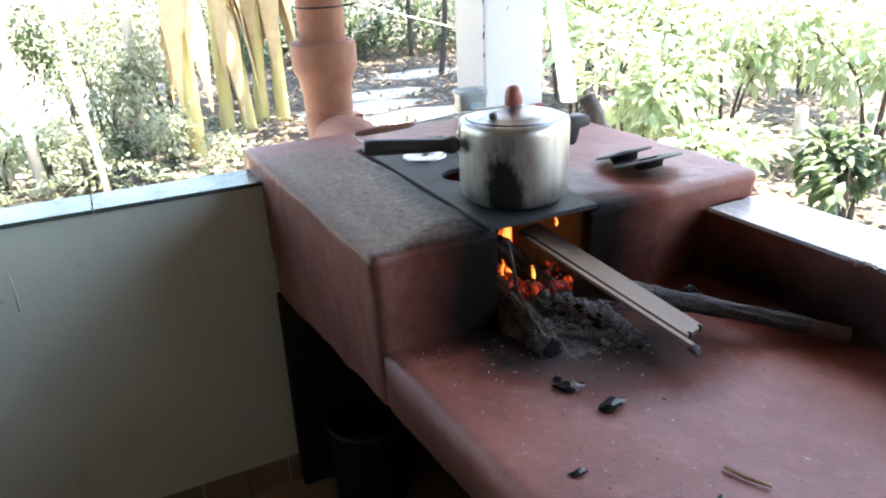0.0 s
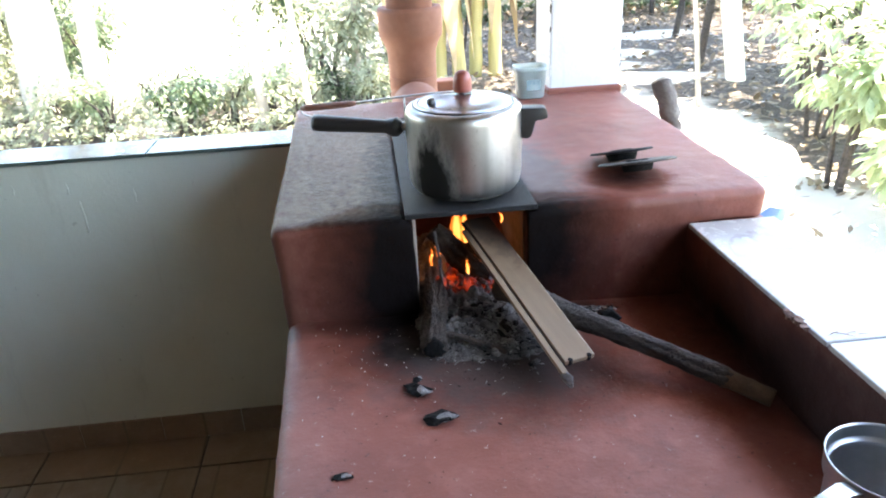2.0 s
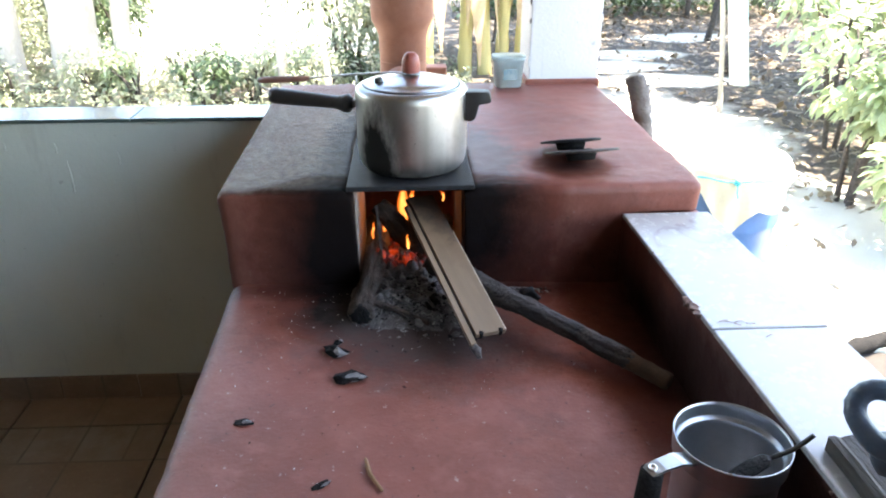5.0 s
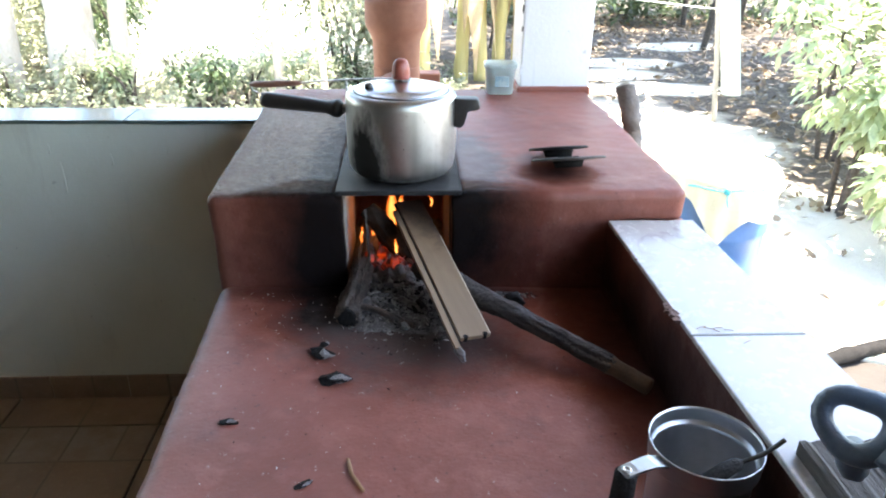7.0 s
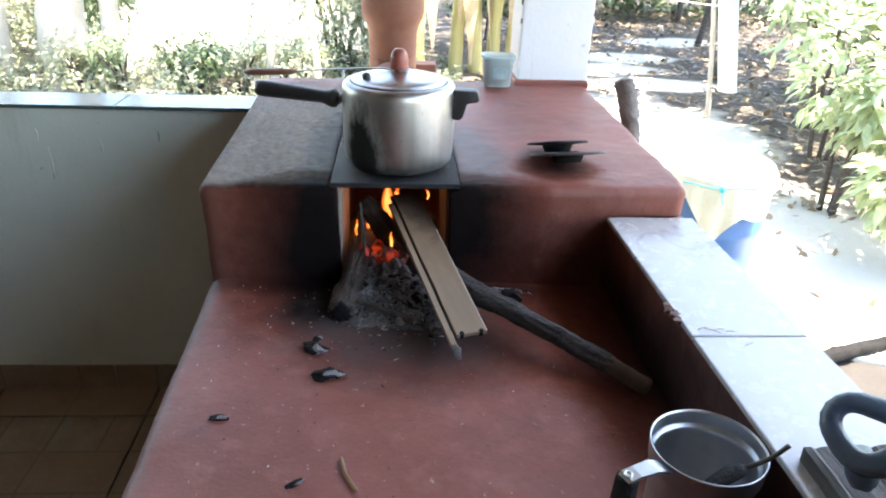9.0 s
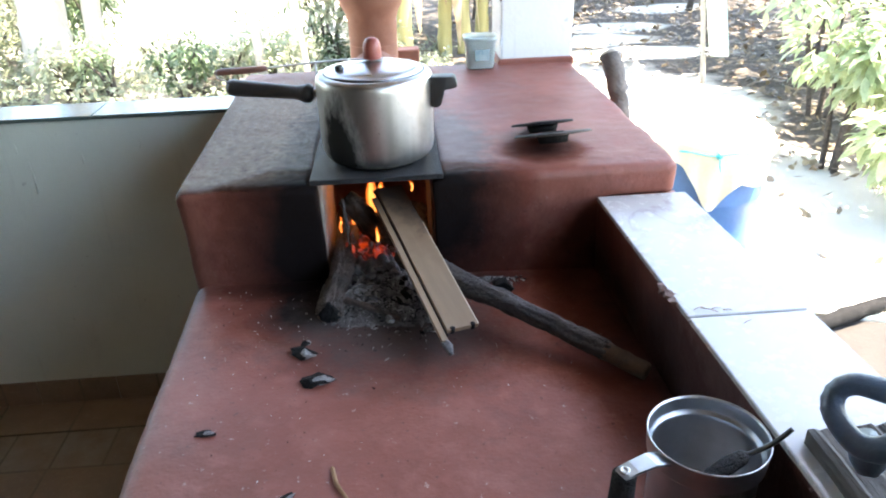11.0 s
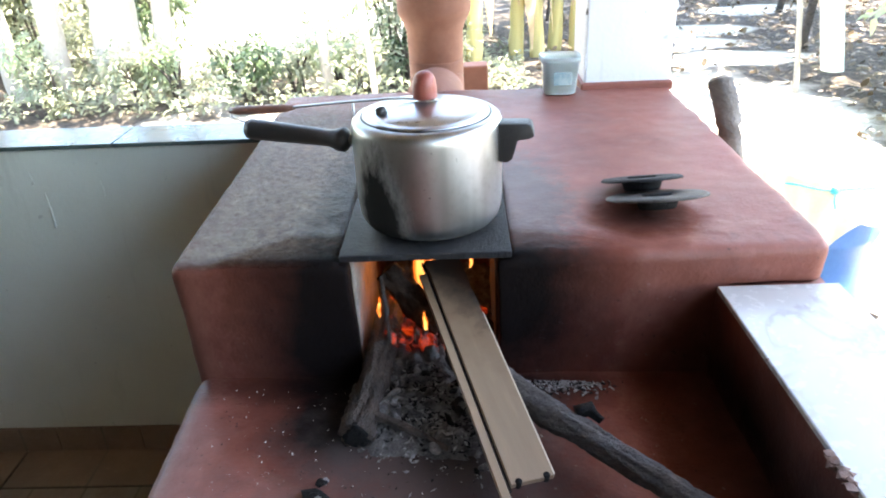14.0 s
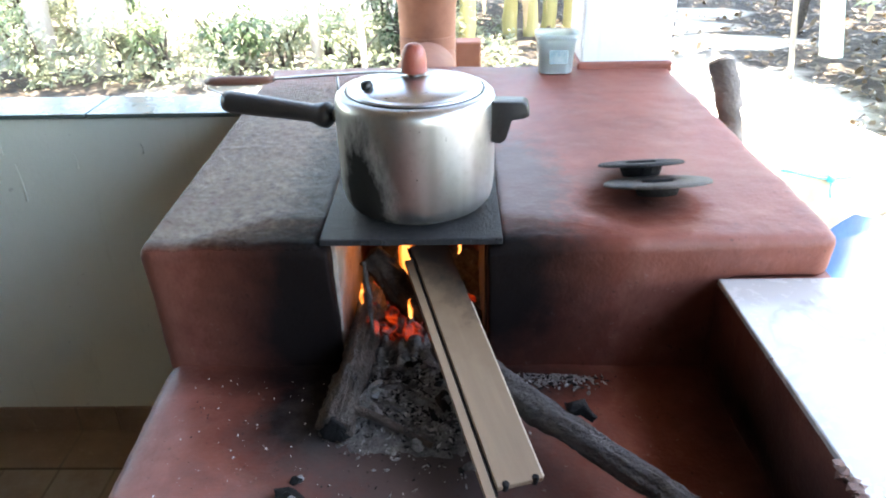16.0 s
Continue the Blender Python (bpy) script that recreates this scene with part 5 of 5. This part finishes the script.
def trunk_tree(at, r, height, lean, seed, label, bark=PALEBARK, crown_z=3.6, crown_r=1.6, count=900, leaf=None, size=(0.12, 0.24)):
    rng = random.Random(seed)
    t = thing("tree", label, "tree")
    x, y = at
    pts = [(x + lean[0] * k / 6 + 0.05 * math.sin(seed + k), y + lean[1] * k / 6, GROUND_Z - 0.1 + height * k / 6) for k in range(7)]
    part("trunk", tube(curve(pts, 5), np.linspace(r * 1.15, r * 0.62, 31).tolist(), 14, r * 0.12, seed), bark, t)
    top = Vector(pts[-1])
    blobs = []
    for k in range(5):
        a = seed + k * 1.26
        end = top + Vector((crown_r * 0.7 * math.cos(a), crown_r * 0.7 * math.sin(a), rng.uniform(0.2, 0.9)))
        part("limb", tube(curve([pts[-2], top.lerp(end, 0.4), end], 4), np.linspace(r * 0.4, r * 0.12, 9).tolist(), 7, 0.01, k), bark, t)
        blobs.append((*end, crown_r * rng.uniform(0.4, 0.65), 0.6))
    v, f = leaves(crown(rng, blobs, count, 0.2), rng, size, 0.45)
    from_lists("crown", v, f, leaf or LEAFDARK, t)


def banana(at, height, seed, stems=2):
    rng = random.Random(seed)
    t = thing("banana_plant", "yellowing banana plant with hanging dry leaves", "banana plant", group="banana plants")
    for s in range(stems):
        x, y = at[0] + 0.28 * s, at[1] + rng.uniform(-0.15, 0.15)
        lean = rng.uniform(-0.12, 0.12)
        pts = [(x + lean * k / 4, y, GROUND_Z - 0.1 + height * k / 4) for k in range(5)]
        part("pseudostem", tube(curve(pts, 4), np.linspace(0.10, 0.06, 17).tolist(), 14, 0.012, seed + s), STALK, t)
        top = Vector(pts[-1])
        for k in range(9):
            a = rng.uniform(0, 6.3)
            out = Vector((math.cos(a), math.sin(a), 0))
            dry = k < 4
            base = top + Vector((0, 0, -0.35 * height * rng.random() if dry else 0))
            ln = rng.uniform(0.9, 1.5)
            b = bmesh.new()
            prev = None
            side = Vector((-out.y, out.x, 0))
            for i in range(9):
                g = i / 8
                rise = (0.15 * g - 1.25 * g * g) if dry else (0.75 * g - 0.8 * g * g)
                p = base + out * ln * (0.30 if dry else 0.8) * g ** 0.7 + Vector((0, 0, ln * rise))
                w = (0.13 if dry else 0.22) * math.sin(math.pi * min(1, 0.12 + 0.9 * g)) + 0.008
                w *= 1 + 0.3 * noise.noise((seed + k, i * 1.3, s))
                row = [b.verts.new(p - side * w - Vector((0, 0, 0.05))), b.verts.new(p), b.verts.new(p + side * w - Vector((0, 0, 0.05)))]
                if prev:
                    b.faces.new((prev[0], prev[1], row[1], row[0]))
                    b.faces.new((prev[1], prev[2], row[2], row[1]))
                prev = row
            part("leaf_blade", b, DRYLEAF if dry else LEAFYELLOW, t, "dry brown hanging leaf" if dry else "")


for k, (x, y, h, r, c, m) in enumerate(((4.4, 5.0, 1.75, 0.85, 1300, LEAF), (5.6, 4.4, 1.7, 0.9, 1300, LEAF), (6.6, 3.4, 1.7, 0.9, 1300, LEAF), (5.0, 6.2, 2.0, 1.0, 1200, LEAF),
                                        (6.4, 5.6, 2.0, 1.0, 1200, LEAF), (7.6, 4.6, 2.0, 1.0, 1200, LEAF), (3.75, 3.7, 1.55, 0.62, 1100, LEAF), (7.4, 7.0, 2.2, 1.1, 1100, LEAF), (6.0, 8.0, 2.2, 1.1, 1100, LEAF),
                                        (8.8, 6.0, 2.2, 1.1, 1000, LEAF), (3.8, 2.75, 0.85, 0.42, 700, LEAF), (4.6, 2.2, 0.7, 0.4, 500, LEAFDARK))):
    bush("bush", (x, y), h, r, int(1.6 * c), 40 + k, m, "dense green shrub with broad sunlit leaves", (0.095, 0.17), low=0.42)
for k, (x, y, h, r, c, m) in enumerate(((-0.3, 7.8, 1.5, 0.75, 2600, OLIVE), (0.6, 10.4, 1.9, 1.1, 2800, OLIVE), (-0.5, 9.2, 1.7, 0.8, 2400, LEAFDARK),
                                        (1.8, 11.0, 2.0, 1.1, 1800, LEAFDARK))):
    bush("bush", (x, y), h, r, c, 70 + k, m, "low undergrowth bush at the yard's edge", (0.05, 0.11), low=0.2)
for k in range(12):
    x = 0.3 - 0.42 * k
    bush("bush", (x, 7.1 + 0.45 * math.sin(2.3 * k)), 0.62 + 0.16 * math.sin(3.1 * k), 0.40, 900, 140 + k, (OLIVE, LEAFDARK, OLIVE, LEAF)[k % 4], "low leafy undergrowth along the edge of the clearing", (0.04, 0.09), stems=5, low=0.05)
for k in range(9):
    x = -3.45 - 0.78 * k
    bush("bush", (x, 8.9 + 0.35 * math.sin(2.1 * k)), 1.55, 0.72, 3400, 90 + k, OLIVE if k % 3 else LEAFDARK, "dense olive hedge shrub behind the pale tree trunks", (0.045, 0.10), low=0.08)
for k, (x, y, r, h, lean) in enumerate(((-3.36, 7.3, 0.24, 4.6, (0.12, 0.1)), (-2.84, 7.4, 0.10, 4.4, (0.1, 0)), (-4.08, 7.3, 0.12, 4.6, (-0.1, 0)), (-4.72, 7.4, 0.11, 4.6, (-0.45, 0)), (-5.25, 7.3, 0.23, 4.8, (-0.1, 0)),
                                        (-0.45, 6.4, 0.032, 4.0, (-0.06, 0)), (-1.0, 7.0, 0.055, 4.4, (0.1, 0)), (-5.95, 7.2, 0.16, 4.8, (-0.2, 0)), (-6.6, 8.4, 0.15, 4.8, (-0.4, 0)), (0.05, 8.0, 0.06, 4.4, (0.15, 0)))):
    trunk_tree((x, y), r, h, lean, 3 + k, "pale slender tree trunk in the sunlit yard", count=500)
# added trees whose crowns, above view, cast dappled shade on the yard
for k, (x, y) in enumerate(((4.9, 8.6), (5.6, 11.2), (3.4, 12.6), (7.6, 9.4), (6.2, 14.0), (8.6, 12.0))):
    trunk_tree((x, y), 0.05, 4.2, (0.2, 0), 30 + k, "dark shade tree over the leaf-littered yard", BARK, 3.6, 2.3, 1500, LEAFDARK, (0.2, 0.38))
trunk_tree((3.98, 6.6), 0.026, 4.2, (-0.75, 0), 50, "slender sapling beside the rain pipe", PALEBARK, count=300)
banana((1.2, 8.7), 2.6, 5)
banana((0.62, 7.4), 2.6, 6, 1)
banana((1.75, 9.2), 2.6, 8, 2)
for x, y in ((4.55, 3.8), (5.45, 3.35)):
    t = thing("fence_stake", "short pale yellow wooden stake under the shrubs", "stake", group="stakes under the shrubs")
    part("post", tube([(x, y, GROUND_Z - 0.1), (x + 0.02, y, GROUND_Z + 0.35), (x + 0.01, y, GROUND_Z + 0.62)], [0.07, 0.068, 0.06], 10, 0.008, x), PALEBARK, t)

rng = random.Random(77)
spots = []
for _ in range(7600):
    x, y = rng.uniform(1.4, 9), rng.uniform(0.5, 16)
    if (((x - 2.7) / 1.2) ** 2 + ((y - 2.1) / 2.4) ** 2 < 1 or ((x - 2.9) / 1.3) ** 2 + ((y - 6.0) / 1.5) ** 2 < 1 or any(((x - cx) / sx) ** 2 + ((y - cy) / sy) ** 2 < 0.8 for cx, cy, sx, sy in SUN_PATCHES)) and rng.random() < 0.93:
        continue
    spots.append((Vector((x, y, GROUND_Z + 0.03 + 0.05 * noise.noise((x * 0.7, y * 0.7, 0)))), Vector((rng.uniform(-1, 1), rng.uniform(-1, 1), 0.1))))
v, f = leaves(spots, rng, (0.06, 0.14), 0.5, 0.05)
tagged(from_lists("leaf_litter", v, f, LITTER), "brown fallen leaves covering the yard", "leaf litter", kind="stuff")

for k in range(8):
    x = -4.6 - 1.25 * k
    bush("bush", (x, 11.2 + 0.5 * math.sin(1.7 * k)), 2.1, 1.15, 3000, 120 + k, OLIVE, "dense olive thicket at the far edge of the yard", (0.08, 0.17), low=0.1)

rng = random.Random(99)
for name, x0, x1, y0, y1, top, count, mat, label in (("undergrowth", -4.4, 1.2, 6.2, 9.0, 0.55, 12000, OLIVE, "tangled low undergrowth beside the clearing"),
                                                     ("thicket", -11.0, -3.6, 8.0, 10.5, 1.5, 22000, OLIVE, "tangled olive thicket behind the pale trunks"),
                                                     ("thicket", -13.0, -5.2, 9.5, 12.5, 4.2, 15000, OLIVE, "tall olive thicket behind the pale trunks"),
                                                     ("thicket", -1.9, 0.9, 9.2, 11.5, 3.6, 4200, OLIVE, "tall leafy thicket beside the banana plants"),
                                                     ("thicket", 1.5, 14.0, 14.0, 17.5, 2.6, 17000, LEAFDARK, "dark green thicket beyond the shaded yard")):
    spots = []
    for _ in range(count):
        x, y = rng.uniform(x0, x1), rng.uniform(y0, y1)
        lump = 0.5 + 0.9 * noise.noise((x * 1.4, y * 1.4, 3.0))
        z = GROUND_Z + top * max(0.05, lump) * rng.random() ** 0.7
        if noise.noise((x * 3, y * 3, z * 3)) > -0.15:
            spots.append((Vector((x, y, z)), Vector((rng.uniform(-1, 1), rng.uniform(-1, 1), rng.uniform(-0.2, 0.8)))))
    v, f = leaves(spots, rng, (0.04, 0.11) if top < 2 else (0.07, 0.17) if y1 < 14 else (0.12, 0.26), 0.42)
    tagged(from_lists(name, v, f, mat), label, "undergrowth", kind="stuff")
t = thing("leaning_plank", "short grey plank leaning beside the water barrel", "plank")
bm = box(-0.05, 0.05, -0.012, 0.012, -0.1, 0.33, 0.003)
bm.transform(pose(2.035, 1.615, GROUND_Z + 0.09, -12, 14, -28))
part("plank", bm, OLDWOOD, t, smooth=False)

# low dark brown apron outside the side wall, with a pale rim
bm = box(0, 2.4, -1.2, 0, -0.35, 0.0, 0.01)
bm.transform(pose(2.02, 1.755, -0.36, 0, 0, -19))
apron = structure("pavement", bm, APRON, "low dark brown apron with a pale rim", "pavement")
bm = box(0, 2.4, 0.003, 0.06, -0.3, 0.018, 0.006)
bm.transform(pose(2.02, 1.755, -0.36, 0, 0, -19))
part("rim", bm, WALL, apron, "pale raised rim", smooth=False)
t = thing("stone_block", "grey wedge-shaped stone lying on the brown apron", "stone")
bm = chunk(0.11, 4, (1.3, 0.7, 0.6), 2, at=(2.16, 1.15, -0.32), turn=(0, 0.2, 0.6))
part("stone", bm, OLDWOOD, t, smooth=False)
log("log", [(2.12, 1.32, -0.325), (2.5, 1.48, -0.32), (2.95, 1.62, -0.31)], [0.035, 0.040, 0.036], CHAR, "dark fallen branch lying on the brown apron", 16, n=14, rough=0.006)

# ---- tiles of the floor, the sill and the side wall ----
T = 0.545
for i in range(-7, 4):
    for j in range(-7, 2):
        x, y = -0.98 + T * i, 0.135 + T * j
        x1, y1 = min(x + T - 0.003, 1.04), min(y + T - 0.003, 0.849)
        if x >= 1.0 or y >= 0.84 or x1 < -3.7 or y1 < -3.4:
            continue
        part("tile", box(x + 0.003, x1, y + 0.003, y1, -0.008, 0.0, 0.0015, 1), FLOOR, scene.objects["floor"], smooth=False)
for i in range(-9, 4):
    x = -0.98 + 0.275 * i + 0.12
    if x < 0.1:
        part("baseboard_tile", box(x + 0.0015, x + 0.2735, 0.841, 0.850, 0.0, 0.095, 0.002, 1), FLOOR, wall, smooth=False)
for i in range(-7, 1):
    x = 0.035 + 0.47 * i
    part("sill_tile", box(x + 0.0015, x + 0.4685, 0.836, 0.992, 1.029, 1.0405, 0.0015, 1), SILL, wall, smooth=False)
for i in range(5):
    y = 0.022 - 0.47 * i
    bm = box(0.869, 1.055, y - 0.4650, y, 1.027, 1.037, 0.0015, 1)
    for v in bm.verts:
        v.co.x -= 0.026 * (v.co.y - 0.022)
    part("coping_tile", bm, TILE, east, smooth=False)
for x, z0, z1, r in ((-0.659, 0.905, 0.800, 0.0035), (-0.686, 0.965, 0.930, 0.003), (-0.498, 0.932, 0.890, 0.003), (-1.034, 0.870, 0.808, 0.0025), (-0.32, 0.96, 0.93, 0.003), (-0.84, 0.97, 0.94, 0.003)):
    part("paint_run", tube([(x, 0.8505, z0), (x + 0.003, 0.850, (z0 + z1) / 2), (x + 0.001, 0.8495, z1)], [r * 0.4, r * 0.8, r], 8, flat=1.0), WALL, wall, "dried run of wall paint")

rng = random.Random(63)
for k in range(34):
    y = rng.choice((-0.352, -0.375, -0.365, rng.uniform(-1.0, 0.0)))  + rng.gauss(0, 0.012)
    near = abs(y + 0.365) < 0.05
    size = rng.uniform(0.003, 0.008) if near else rng.uniform(0.0015, 0.0035)
    bm = chunk(size, k * 1.7, (1.2, 1.0, 0.7), 1, at=(0.8675 - 0.026 * (y - 0.022) + rng.uniform(-0.002, 0.004), y, 1.031 + rng.uniform(-0.004, 0.005)))
    part("mortar_crumb", bm, CRUMB, east, smooth=False)
for k, (x, y, a, ln) in enumerate(((0.905, -0.425, 20, 0.020), (0.918, -0.432, -35, 0.026), (0.93, -0.428, 10, 0.016), (0.96, -0.47, 30, 0.018), (0.945, -0.435, -10, 0.014))):
    t = thing("straw", "thin dry straw lying on the marbled tile", "straw", group="straws on the tile", at=(x, y, 1.0385), rz=a)
    part("stalk", tube([(-ln / 2, 0, 0), (0, 0.001, 0.0006), (ln / 2, 0, 0)], 0.0006, 5), CUTWOOD, t)
